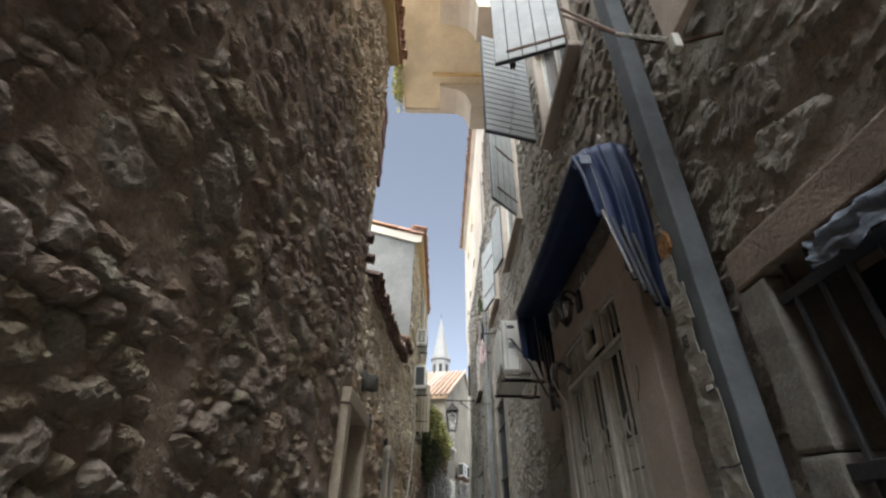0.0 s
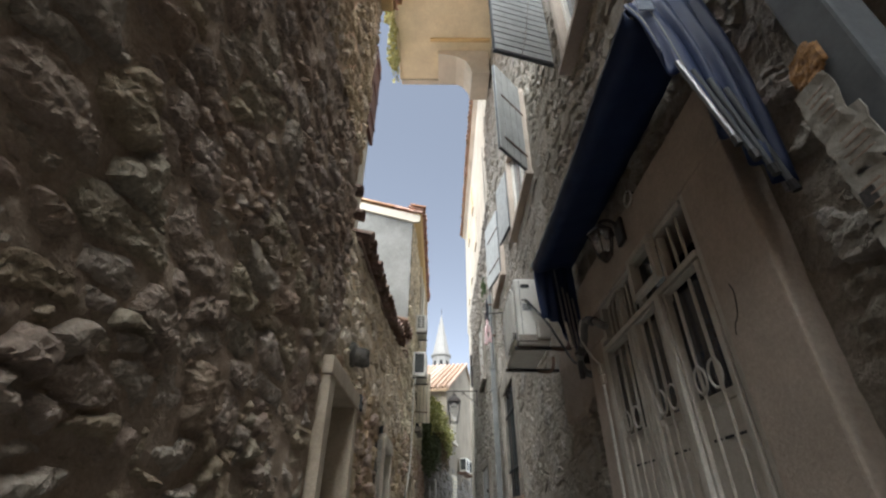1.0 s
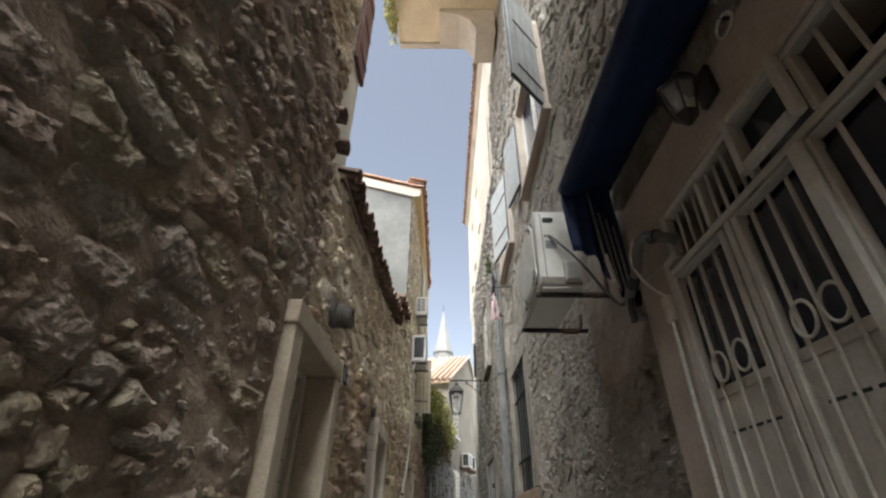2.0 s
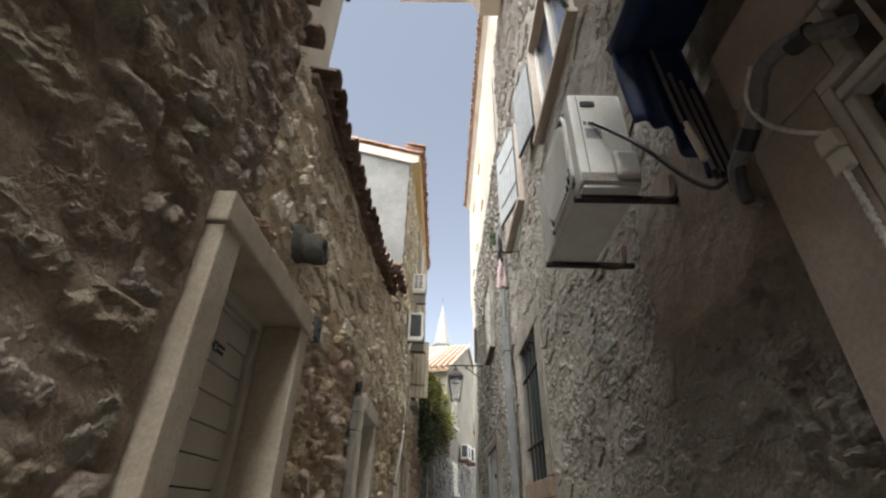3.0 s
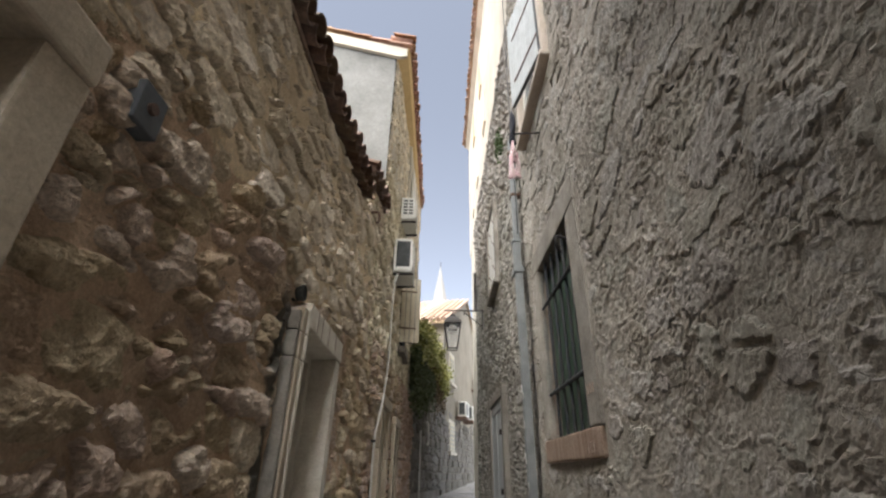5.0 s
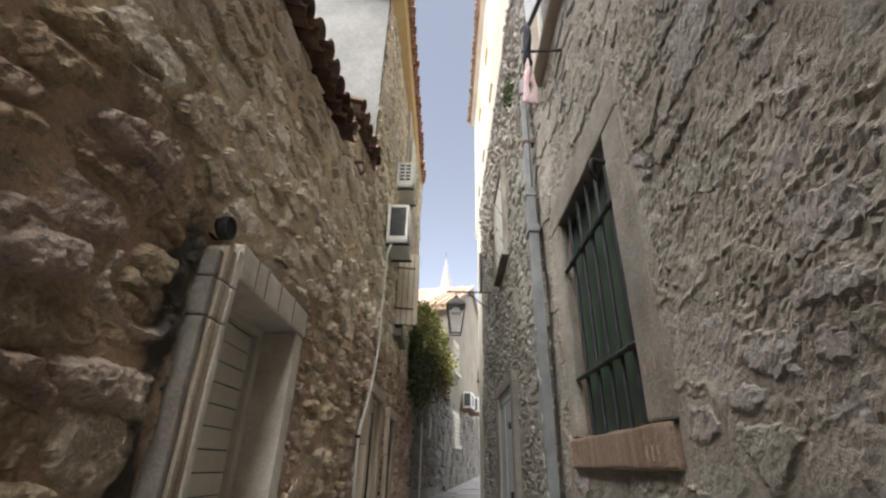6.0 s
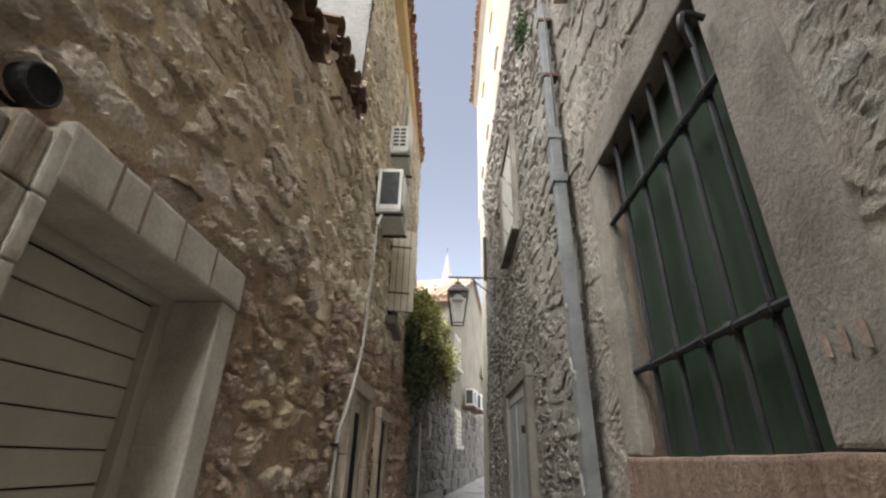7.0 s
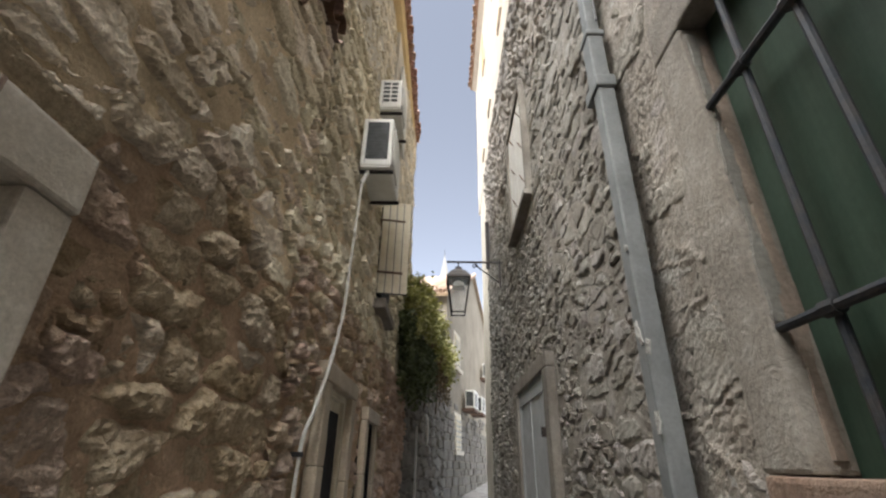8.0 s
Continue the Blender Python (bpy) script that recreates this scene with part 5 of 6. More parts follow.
for name, y0, y1 in (("near", 2.515, 2.875), ("far", 2.885, 3.255), ("fixed", 3.315, 3.732)):
    leaf = bar_y("leaf_frame", y0, y0 + 0.032, 0.18, 2.465, gate)
    bar_y("stile", y1 - 0.032, y1, 0.18, 2.465, leaf)
    bar_y("top_rail", y0 + 0.033, y1 - 0.033, 2.455, 2.465, leaf)
    bar_y("lock_rail", y0 + 0.033, y1 - 0.033, 1.915, 1.955, leaf, 1.070)
    bar_y("bottom_rail", y0 + 0.033, y1 - 0.033, 0.18, 0.28, leaf)
    part("sheet_panel", box(1.074, 1.095, y0 + 0.033, y1 - 0.033, 0.28, 1.914), M_GATE, leaf)
    part("pane", box(1.088, 1.093, y0 + 0.033, y1 - 0.033, 1.956, 2.419), M_NAVY, leaf, "dark glass pane")
    n = max(2, int((y1 - y0 - 0.1) / 0.09))
    for k in range(n):
        y = y0 + 0.05 + (y1 - y0 - 0.10) * (k + 0.5) / n
        part("bar", tube([(1.068, y, 1.94), (1.068, y, 2.43)], 0.008, 6), M_GATE, leaf)
        part("rib", tube([(1.068, y, 0.29), (1.068, y, 1.94)], 0.007, 6), M_GATE, leaf)
    for k in range(2):
        y = y0 + 0.05 + (y1 - y0 - 0.10) * (0.28 + 0.44 * k)
        part("ring_ornament", tube([(1.060, y + 0.045 * math.cos(a), 2.02 + 0.055 * math.sin(a)) for a in (2 * math.pi * j / 16 for j in range(17))], 0.0055, 6, ends=False), M_GATE, leaf)
    for k in range(3):
        yy = y0 + 0.06 + (y1 - y0 - 0.12) * k / 3
        part("vent_slot", box(1.0725, 1.0745, yy + 0.008, yy + (y1 - y0 - 0.12) / 3 - 0.012, 1.790, 1.800), M_BARS, leaf)
bar_y("lock_stile", 2.855, 2.905, 0.2, 2.465, gate, 1.03, 1.054)
# thin dark tube that stands for a crack in the near jamb
crack = part("loose_wire", tube(curve_pts([(1.043, 2.36, 2.265), (1.042, 2.35, 2.22), (1.042, 2.372, 2.15), (1.042, 2.40, 2.125), (1.043, 2.417, 2.09)]), 0.0022, 5), M_CABLE, gate)

# blue folding awning
awn = thing("awning", (1.05, 3.1, 3.4), "dark blue canvas hood awning half folded over a door", "awning")
Y0, Y1 = 1.99, 4.24
def canvas(rows, name, label=""):
    bm = bmesh.new()
    R = [[bm.verts.new(p) for p in r] for r in rows]
    for a, b in zip(R, R[1:]):
        for k in range(len(a) - 1):
            bm.faces.new((a[k], a[k + 1], b[k + 1], b[k]))
    bmesh.ops.recalc_face_normals(bm, faces=bm.faces[:])
    bmesh.ops.solidify(bm, geom=bm.faces[:], thickness=0.006)
    return part(name, bm, M_BLUE, awn, label, smooth=True)
ny = 36
def sag(k, amp):
    return amp * math.sin(math.pi * k / ny) + 0.004 * math.sin(k * 2.1)
prof = ((1.12, 3.50), (1.02, 3.53), (0.92, 3.50), (0.83, 3.46), (0.77, 3.41), (0.755, 3.37), (0.765, 3.33), (0.80, 3.30), (0.86, 3.31), (0.93, 3.33), (1.02, 3.36), (1.10, 3.36))
canvas([[(x, Y0 + (Y1 - Y0) * k / ny, z - sag(k, 0.03 if 2 < i < 8 else 0.01) + 0.03 * (k / ny)) for k in range(ny + 1)] for i, (x, z) in enumerate(prof)], "canopy", "gathered blue canvas canopy")
# near end: one gathered sheet, a short flap in front and folds running down to the ribs at the wall
def end_point(q, t):
    """A point of the near end: q from the front edge to the wall, t from the canopy down."""
    tops = ((0.0, 0.758, 3.40), (0.2, 0.83, 3.462), (0.5, 0.92, 3.505), (0.8, 1.02, 3.535), (1.0, 1.10, 3.51))
    feet = ((0.0, 0.815, 3.07), (0.10, 0.84, 2.985), (0.24, 0.885, 2.96), (0.30, 0.935, 2.70), (0.55, 0.985, 2.56), (0.8, 1.04, 2.46), (1.0, 1.095, 2.42))
    def along_line(pts):
        for (qa, xa, za), (qb, xb, zb) in zip(pts, pts[1:]):
            if q <= qb + 1e-6:
                f = (q - qa) / (qb - qa)
                return xa + (xb - xa) * f, za + (zb - za) * f
    (xt, zt), (xb, zb) = along_line(tops), along_line(feet)
    bow = 0.028 * math.sin(math.pi * t) * (1 if q > 0.25 else 0.3)
    fold = (0.016 + 0.010 * t) * math.sin(q * 2 * math.pi * 4.2 + 0.8) + 0.007 * math.sin(q * 41 + t * 2)
    return xt + (xb - xt) * t + bow, Y0 - 0.004 - fold * min(1, 0.25 + 2 * t), zt + (zb - zt) * t
canvas([[end_point(k / 60, i / 14) for k in range(61)] for i in range(15)], "side_fold", "gathered blue canvas end")
for q in (0.03, 0.25, 0.36, 0.58, 0.80):
    part("fold_piping", tube([(x, y - 0.005, z) for x, y, z in (end_point(q, 0.02 + 0.96 * i / 14) for i in range(15))], 0.0032, 6), M_PIPE_PALE if q in (0.03, 0.25, 0.36) else M_PIPE, awn, "pale piping on a fold")
for j in range(4):
    rib = part("rib", tube([(0.865 + 0.045 * j, Y0 - 0.034, 2.99 - 0.05 * j), (0.95 + 0.037 * j, Y0 - 0.034, 2.60 - 0.063 * j)], 0.010, 8), M_STEEL if j == 0 else M_PIPE, awn, "dull metal rib")
    part("rib_end", tube([(0.95 + 0.037 * j, Y0 - 0.034, 2.602 - 0.063 * j), (0.956 + 0.037 * j, Y0 - 0.034, 2.565 - 0.063 * j)], 0.014, 8), M_CABLE, rib)
part("pivot_plate", box(1.098, 1.12, Y0 + 0.008, Y0 + 0.04, 2.43, 2.48, 0.004), M_STEEL, awn)
# far end: a hanging curtain, pleated towards the wall, and bare metal ribs before it
def hem(x):
    pts = ((0.77, 3.30), (0.80, 2.93), (0.91, 2.89), (0.95, 2.80), (1.0, 2.69), (1.09, 2.64))
    for (xa, za), (xb, zb) in zip(pts, pts[1:]):
        if x <= xb:
            return za + (zb - za) * (x - xa) / (xb - xa)
    return pts[-1][1]
rows = []
for i in range(13):
    t = i / 12
    rows.append([(x, Y1 + (0.010 + 0.022 * min(max((x - 0.9) / 0.1, 0), 1)) * math.sin((x - 0.77) * 75) * (0.4 + t) - 0.02 * math.sin(math.pi * t) * (1 if x < 0.92 else 0), 3.45 + (hem(x) - 3.45) * t) for x in (0.77 + 0.32 * k / 32 for k in range(33))])
canvas(rows, "side_curtain", "pleated blue canvas side")
for (xa, za), (xb, zb), m in (((0.93, 3.34), (0.955, 2.87), M_STEEL), ((0.975, 3.18), (1.012, 2.63), M_STEEL), ((1.01, 3.13), (1.04, 2.62), M_STEEL), ((1.045, 3.08), (1.07, 2.63), M_STEEL)):
    rib = part("rib", tube([(xa, Y1 - 0.045, za), (xb, Y1 - 0.045, zb)], 0.008, 8), m, awn, "dull metal rib")
    part("rib_end", tube([(xb, Y1 - 0.045, zb + 0.002), (xb + 0.004, Y1 - 0.045, zb - 0.03)], 0.013, 8), M_CABLE, rib)
part("rib", tube([(0.96, Y1 - 0.05, 2.87), (0.988, Y1 - 0.05, 2.68)], 0.014, 8), M_WHITE, awn, "white metal rib end")
part("pivot_plate", box(1.06, 1.12, Y1 - 0.05, Y1 - 0.02, 2.55, 2.64, 0.005), M_IRON, awn)
part("clear_patch", box(0.80, 0.865, Y0 - 0.036, Y0 - 0.030, 3.335, 3.40), M_PLASTIC, awn, "small pale patch")
part("hem_piping", tube([(0.752, Y0 + (Y1 - Y0) * k / ny, 3.368 - sag(k, 0.03) + 0.03 * k / ny) for k in range(ny + 1)], 0.004, 6), M_PLASTIC, awn, "pale blue edge piping")
part("front_bar", tube([(0.79, Y0 + 0.02, 3.36), (0.79, Y1 - 0.02, 3.39)], 0.014, 8), M_WHITE, awn)
# lamp under the awning
wlamp = thing("wall_lamp", (1.05, 3.08, 2.9), "black carriage lamp on a scrolled bracket under the awning", "lamp")
part("backplate", box(1.02, 1.045, 3.03, 3.13, 2.90, 3.06, 0.01), M_IRON, wlamp)
part("scroll", tube(curve_pts([(1.03, 3.08, 3.02), (0.98, 3.08, 3.06), (0.93, 3.08, 3.05), (0.915, 3.08, 3.00)]), 0.011, 6), M_IRON, wlamp)
def ring_at(cx, cy, r, z, n=6):
    return [(cx + r * math.cos(2 * math.pi * k / n), cy + r * math.sin(2 * math.pi * k / n), z) for k in range(n)]
part("cap", loft([ring_at(0.915, 3.08, 0.085, 2.955), ring_at(0.915, 3.08, 0.07, 2.975), ring_at(0.915, 3.08, 0.035, 3.01), ring_at(0.915, 3.08, 0.012, 3.03)]), M_IRON, wlamp)
part("glass", loft([ring_at(0.915, 3.08, 0.04, 2.825), ring_at(0.915, 3.08, 0.066, 2.952)]), M_GLASS, wlamp, "clear lamp glass")
part("bulb", loft([ring_at(0.915, 3.08, r, z, 8) for r, z in ((0.006, 2.85), (0.022, 2.87), (0.026, 2.895), (0.015, 2.925), (0.012, 2.95))]), M_WHITE, wlamp, smooth=True)
for k in range(6):
    a = 2 * math.pi * k / 6
    part("rib", tube([(0.915 + 0.042 * math.cos(a), 3.08 + 0.042 * math.sin(a), 2.82), (0.915 + 0.07 * math.cos(a), 3.08 + 0.07 * math.sin(a), 2.955)], 0.005, 5), M_IRON, wlamp)
part("foot", loft([ring_at(0.915, 3.08, 0.012, 2.775), ring_at(0.915, 3.08, 0.03, 2.80), ring_at(0.915, 3.08, 0.046, 2.822)]), M_IRON, wlamp)
ringh = thing("iron_ring", (1.04, 2.87, 3.06), "pale round iron ring hung on the lintel", "ring")
part("ring", tube([(1.02, 2.87 + 0.045 * math.cos(a), 3.06 + 0.045 * math.sin(a)) for a in (2 * math.pi * k / 20 for k in range(21))], 0.006, 6, ends=False), M_WIRE, ringh)
part("staple", tube([(1.06, 2.87, 3.105), (1.015, 2.87, 3.105)], 0.006, 6), M_IRON, ringh)

# air conditioner and its cabling
ac_e = air_conditioner((0.92, 4.53, 2.84), (0.28, 0.80, 0.60), -1, "white outdoor air conditioner on rusty arms, facing the lane", "plain")
part("service_cover", box(0.80, 0.915, 4.495, 4.529, 2.86, 3.02, 0.02), M_ACWHITE, ac_e, "rounded valve cover")
# grey band that puts the shade along the casing's foot into colour
part("foot_band", box(0.645, 0.915, 4.522, 4.5285, 2.845, 2.90, 0.003), M_LIME_GREY, ac_e, "shade along the foot, put into a grey band")
part("handle_slot", box(0.70, 0.775, 4.524, 4.5285, 3.345, 3.378, 0.006), M_ACDARK, ac_e)
part("maker_plate", box(0.70, 0.78, 4.526, 4.5285, 3.12, 3.19), M_GREYWOOD, ac_e, "grey printed plate")
for k in range(5):
    part("writing_bar", box(0.706, 0.706 + 0.05 + 0.008 * (k % 3), 4.5245, 4.5259, 3.128 + k * 0.012, 3.132 + k * 0.012), M_INK, ac_e)
for k, w in enumerate((0.014, 0.014)):
    part("writing_bar", box(0.70 + 0.022 * k, 0.70 + 0.022 * k + w, 4.526, 4.5285, 3.215, 3.235), M_INK, ac_e)
for y in (4.575, 5.225):
    part("strut", tube(curve_pts([(0.93, y + 0.015, 2.80), (1.04, y + 0.015, 2.795), (1.085, y + 0.015, 2.84), (1.10, y + 0.015, 2.94)]), 0.016, 8), M_RUST, ac_e)
cabl = thing("power_cable", (0.98, 4.4, 2.9), "black cable sagging from the air conditioner to a conduit", "cable")
part("cable", tube(curve_pts([(0.74, 4.52, 3.22), (0.80, 4.46, 3.10), (0.88, 4.38, 2.92), (0.96, 4.29, 2.68), (0.99, 4.20, 2.555), (1.0, 4.10, 2.54)]), 0.010, 6), M_CABLE, cabl)
part("loop", tube(curve_pts([(0.94, 4.60, 3.18), (0.98, 4.45, 3.30), (1.02, 4.36, 3.22), (1.05, 4.33, 3.05)]), 0.008, 6), M_CABLE, cabl)
cond = thing("conduit", (1.03, 4.1, 2.6), "grey insulated hoses wrapped with black tape beside the gate", "hose")
part("hose", tube(curve_pts([(1.04, 3.60, 2.60), (1.0, 3.68, 2.67), (0.99, 3.78, 2.72), (0.99, 3.85, 2.70), (0.99, 3.90, 2.63), (0.99, 3.98, 2.58), (0.99, 4.07, 2.53), (1.03, 4.13, 2.47), (1.09, 4.15, 2.45)]), 0.026, 10), M_HOSE, cond)
for c in ((1.0, 3.69, 2.672), (0.99, 3.98, 2.58)):
    part("tape", tube([Vector(c) + Vector((0, -0.03, -0.01 if c[1] < 3.8 else 0.018)), Vector(c) + Vector((0.0, 0.03, 0.012 if c[1] < 3.8 else -0.018))], 0.031, 10), M_CABLE, cond)
part("stub", tube(curve_pts([(0.99, 4.05, 2.54), (0.99, 4.075, 2.47), (0.995, 4.08, 2.40)]), 0.018, 8), M_CABLE, cond)
part("thin_wire", tube(curve_pts([(0.965, 3.83, 2.74), (0.96, 3.89, 2.66), (0.99, 3.90, 2.57), (1.01, 3.85, 2.48), (1.03, 3.79, 2.41)]), 0.007, 6), M_WIRE, cond)
jbox = thing("junction_box", (1.04, 3.94, 2.4), "white junction box with corrugated conduit running down the jamb", "box")
part("box", box(1.02, 1.05, 3.765, 3.825, 2.35, 2.41, 0.006), M_BEIGE, jbox)
part("box", box(1.025, 1.05, 3.768, 3.822, 2.285, 2.347, 0.006), M_BEIGE, jbox)
bm = bmesh.new()
for k in range(87):
    z = 0.5 + k * 0.02
    tube([(1.035, 3.795, z), (1.035, 3.795, z + 0.011)], 0.0095, 8, bm)
tube([(1.035, 3.795, 0.45), (1.035, 3.795, 2.29)], 0.007, 8, bm)
part("corrugated_conduit", bm, M_WIRE, jbox)["kind"] = "stuff"


# upper windows of the east house
def upper_window(name, y0, y1, z0, z1, label, material=M_PINK, group="upper windows of the east house"):
    w = thing(name, (1.1, (y0 + y1) / 2, z0), label, "window", group, kind="structure")
    for a, b in ((y0 - 0.08, y0), (y1, y1 + 0.08)):
        part("jamb", box(1.07, 1.4, a, b, z0, z1 - 0.002, 0.012), material, w)
    part("lintel", box(1.07, 1.4, y0 - 0.08, y1 + 0.08, z1, z1 + 0.10, 0.012), material, w)
    part("window_sill", box(1.03, 1.4, y0 - 0.12, y1 + 0.12, z0 - 0.065, z0 - 0.002, 0.01), material, w)
    part("pane", box(1.19, 1.21, y0, y1, z0, z1), M_NAVY, w, "dark glass")
    part("sash", box(1.15, 1.19, (y0 + y1) / 2 - 0.03, (y0 + y1) / 2 + 0.03, z0, z1, 0.004), M_WHITE, w)
    part("sash", box(1.15, 1.19, y0, y0 + 0.05, z0, z1, 0.004), M_WHITE, w)
    part("sash", box(1.15, 1.19, y1 - 0.05, y1, z0, z1, 0.004), M_WHITE, w)
    return w

w_1 = upper_window("window_4", 2.40, 3.40, 5.05, 6.45, "upper window with a brown sill and open grey shutters")
s1 = thing("window_shutter", (1.0, 2.3, 5.0), "open pale grey boarded shutter with iron strap", "shutter", "upper shutters")
board_leaf(s1, (1.02, 2.30), (0.44, 2.50), 5.0, 6.5, 5, M_GREYWOOD, straps=(0.3, 0.93))
s2 = thing("window_shutter", (0.97, 3.45, 5.03), "open pale grey louvred shutter seen from below", "shutter", "upper shutters")
board_leaf(s2, (0.98, 3.46), (0.42, 3.31), 5.03, 6.7, 5, M_GREYWOOD, straps=(), louvre=True)
w_2 = upper_window("window_5", 5.30, 6.68, 5.35, 6.85, "upper window with one shutter open into the lane")
s3 = thing("window_shutter", (1.06, 5.2, 5.3), "open grey boarded shutter with two iron hooks", "shutter", "upper shutters")
board_leaf(s3, (1.05, 5.20), (0.66, 4.80), 5.35, 6.9, 4, M_GREYWOOD, straps=(0.35, 0.85))
s4 = thing("window_shutter", (1.06, 6.6, 5.55), "grey louvred shutter swung open against the wall", "shutter", "upper shutters")
board_leaf(s4, (1.07, 6.78), (0.98, 7.36), 5.58, 6.75, 5, M_GREYWOOD, straps=(), louvre=True)
w_3 = upper_window("window_6", 8.08, 9.35, 5.42, 6.80, "upper window half covered by a shutter ajar")
s5 = thing("window_shutter", (1.0, 8.9, 5.5), "pale grey boarded shutter standing ajar", "shutter", "upper shutters")
board_leaf(s5, (1.06, 8.06), (0.91, 8.82), 5.46, 6.85, 6, M_GREYWOOD, straps=(0.3, 0.8))
w_4 = upper_window("window_7", 12.35, 13.5, 4.75, 6.4, "upper window with pale closed shutters and a grey surround", M_LIME_GREY)
for k in (0, 1):
    part("leaf", box(1.10, 1.14, 12.36 + 0.575 * k, 12.92 + 0.575 * k, 4.76, 6.39, 0.006), M_WHITE, w_4)
    for j in range(3):
        part("hook", tube([(1.09, 12.45 + 0.575 * k, 5.0 + 0.5 * j), (1.05, 12.5 + 0.575 * k, 5.12 + 0.5 * j)], 0.009, 6), M_RUST, w_4)
for y, z in ((13.5, 9.6), (15.6, 9.4), (17.2, 9.3), (14.2, 11.6), (16.5, 11.7)):
    o = thing("slit_window", (1.12, y, z), "narrow shuttered window high in the cream wall", "window", "slit windows", kind="structure")
    part("surround", box(1.10, 1.13, y - 0.06, y + 0.56, z - 0.06, z + 1.06, 0.006), M_CREAM, o)
    part("leaf", box(1.085, 1.10, y, y + 0.5, z, z + 1.0, 0.004), M_OCHRE if z > 11 else M_CREAMWOOD, o)
prop = thing("pulley_rod", (0.95, 2.95, 5.3), "black iron clothes-line rod with a pulley at a window", "rod")
part("rod", tube([(1.10, 2.36, 5.20), (0.62, 2.62, 5.28)], 0.014, 6), M_IRON, prop)
part("pulley", box(0.60, 0.65, 2.60, 2.66, 5.16, 5.27, 0.01), M_CABLE, prop)
part("line", tube(curve_pts([(0.62, 2.63, 5.17), (0.64, 2.8, 5.0), (0.66, 3.1, 4.95), (0.68, 3.4, 5.05)]), 0.003, 4), M_WIRE, prop)
dry = thing("lattice_dryer", (0.95, 1.2, 3.4), "white extending lattice clothes dryer on rods above a window", "clothes dryer")
P0, P1 = Vector((0.87, 1.33, 3.62)), Vector((0.86, 1.02, 3.10))
NL = 7
for k in range(NL):
    a, b = P0.lerp(P1, k / NL), P0.lerp(P1, (k + 1) / NL)
    side = Vector((0.028, 0.02, 0.02))
    part("lath", tube([a + side, b - side], 0.006, 5), M_WHITE, dry)
    part("lath", tube([a - side, b + side], 0.006, 5), M_WHITE, dry)
part("end_block", box(0.845, 0.875, 0.99, 1.03, 3.02, 3.10, 0.006), M_WHITE, dry)
for q in ((0.80, 1.75, 4.5), (0.74, 1.62, 4.35)):
    part("rod", tube([P0, q], 0.010, 6), M_RUST, dry)
part("stay", tube([(1.10, 1.36, 3.6), (0.87, 1.33, 3.62)], 0.010, 6), M_RUST, dry)
part("stay", tube([(1.10, 1.05, 3.2), (0.88, 1.02, 3.08)], 0.010, 6), M_RUST, dry)
panel = thing("wooden_panel", (1.0, 1.0, 3.2), "pale weathered board fixed out from the wall", "panel")
part("board", box(0.93, 0.97, 0.72, 1.14, 3.24, 4.3, 0.008), M_PINK, panel)
for z in (3.4, 4.1):
    part("spacer", box(0.971, 1.12, 0.86, 0.92, z, z + 0.05, 0.004), M_RUST, panel)

# laundry
laun = thing("laundry_rod", (1.0, 8.6, 4.88), "iron rod with a black bag and pink cloths hung from it", "laundry")
part("rod", tube([(1.12, 8.60, 4.90), (0.78, 8.60, 4.87)], 0.012, 6), M_IRON, laun)
def rag(cx, cy, z1, z0, w, seed, material, name):
    bm = bmesh.new()
    R = []
    for i in range(10):
        t = i / 9
        R.append([bm.verts.new((cx + 0.03 * math.cos(a) * (0.3 + t) + 0.02 * noise.noise((seed, t * 3, 1)), cy + w * math.sin(a) * (0.25 + 0.75 * math.sin(math.pi * min(t + 0.12, 1))) * (1 + 0.3 * noise.noise((seed, a, t * 4))), z1 + (z0 - z1) * t + 0.05 * noise.noise((a * 2, seed, 0)) * t)) for a in (2 * math.pi * k / 10 for k in range(10))])
    for a, b in zip(R, R[1:]):
        for k in range(10):
            bm.faces.new((a[k], a[(k + 1) % 10], b[(k + 1) % 10], b[k]))
    bm.faces.new(R[0][::-1]), bm.faces.new(R[-1])
    part(name, bm, material, laun, smooth=True)
rag(0.83, 8.60, 5.17, 4.74, 0.12, 1.0, M_BLACKCLOTH, "black_bag")
rag(0.82, 8.61, 4.78, 4.52, 0.06, 2.0, M_PINKCLOTH, "pink_cloth")
rag(0.87, 8.65, 4.66, 4.34, 0.035, 3.0, M_PINKCLOTH, "pink_cloth")
rag(0.79, 8.56, 4.60, 4.26, 0.03, 4.0, M_PINKCLOTH, "pink_cloth")

# barred green window
win2 = thing("window_2", (1.1, 8.7, 1.89), "window with iron bars before a green board, in a stone surround", "window", kind="structure")
for lo, hi in ((1.892, 3.558),):
    part("jamb_block", box(1.116, 1.5, 7.83, 8.10, lo, hi, 0.014, wear=0.008), M_LIME_GREY, win2)
    part("jamb_block", box(1.118, 1.5, 9.25, 9.46, lo, hi, 0.014, wear=0.008), M_LIME_GREY, win2)
part("lintel", box(1.114, 1.5, 7.83, 9.46, 3.56, 3.80, 0.014, wear=0.008), M_LIME_GREY, win2)
part("sill", box(1.108, 1.5, 7.86, 9.45, 1.70, 1.888, 0.016, wear=0.010), M_SILL, win2, "brown-stained stone sill")
part("board", box(1.235, 1.26, 8.10, 9.25, 1.89, 3.56), M_GREEN, win2, "dark green board")
grille2 = part("grille", tube([(1.15, 8.06, 2.28), (1.15, 9.28, 2.28)], 0.016, 8), M_BARS, win2, "iron grille of bars and cross rods")
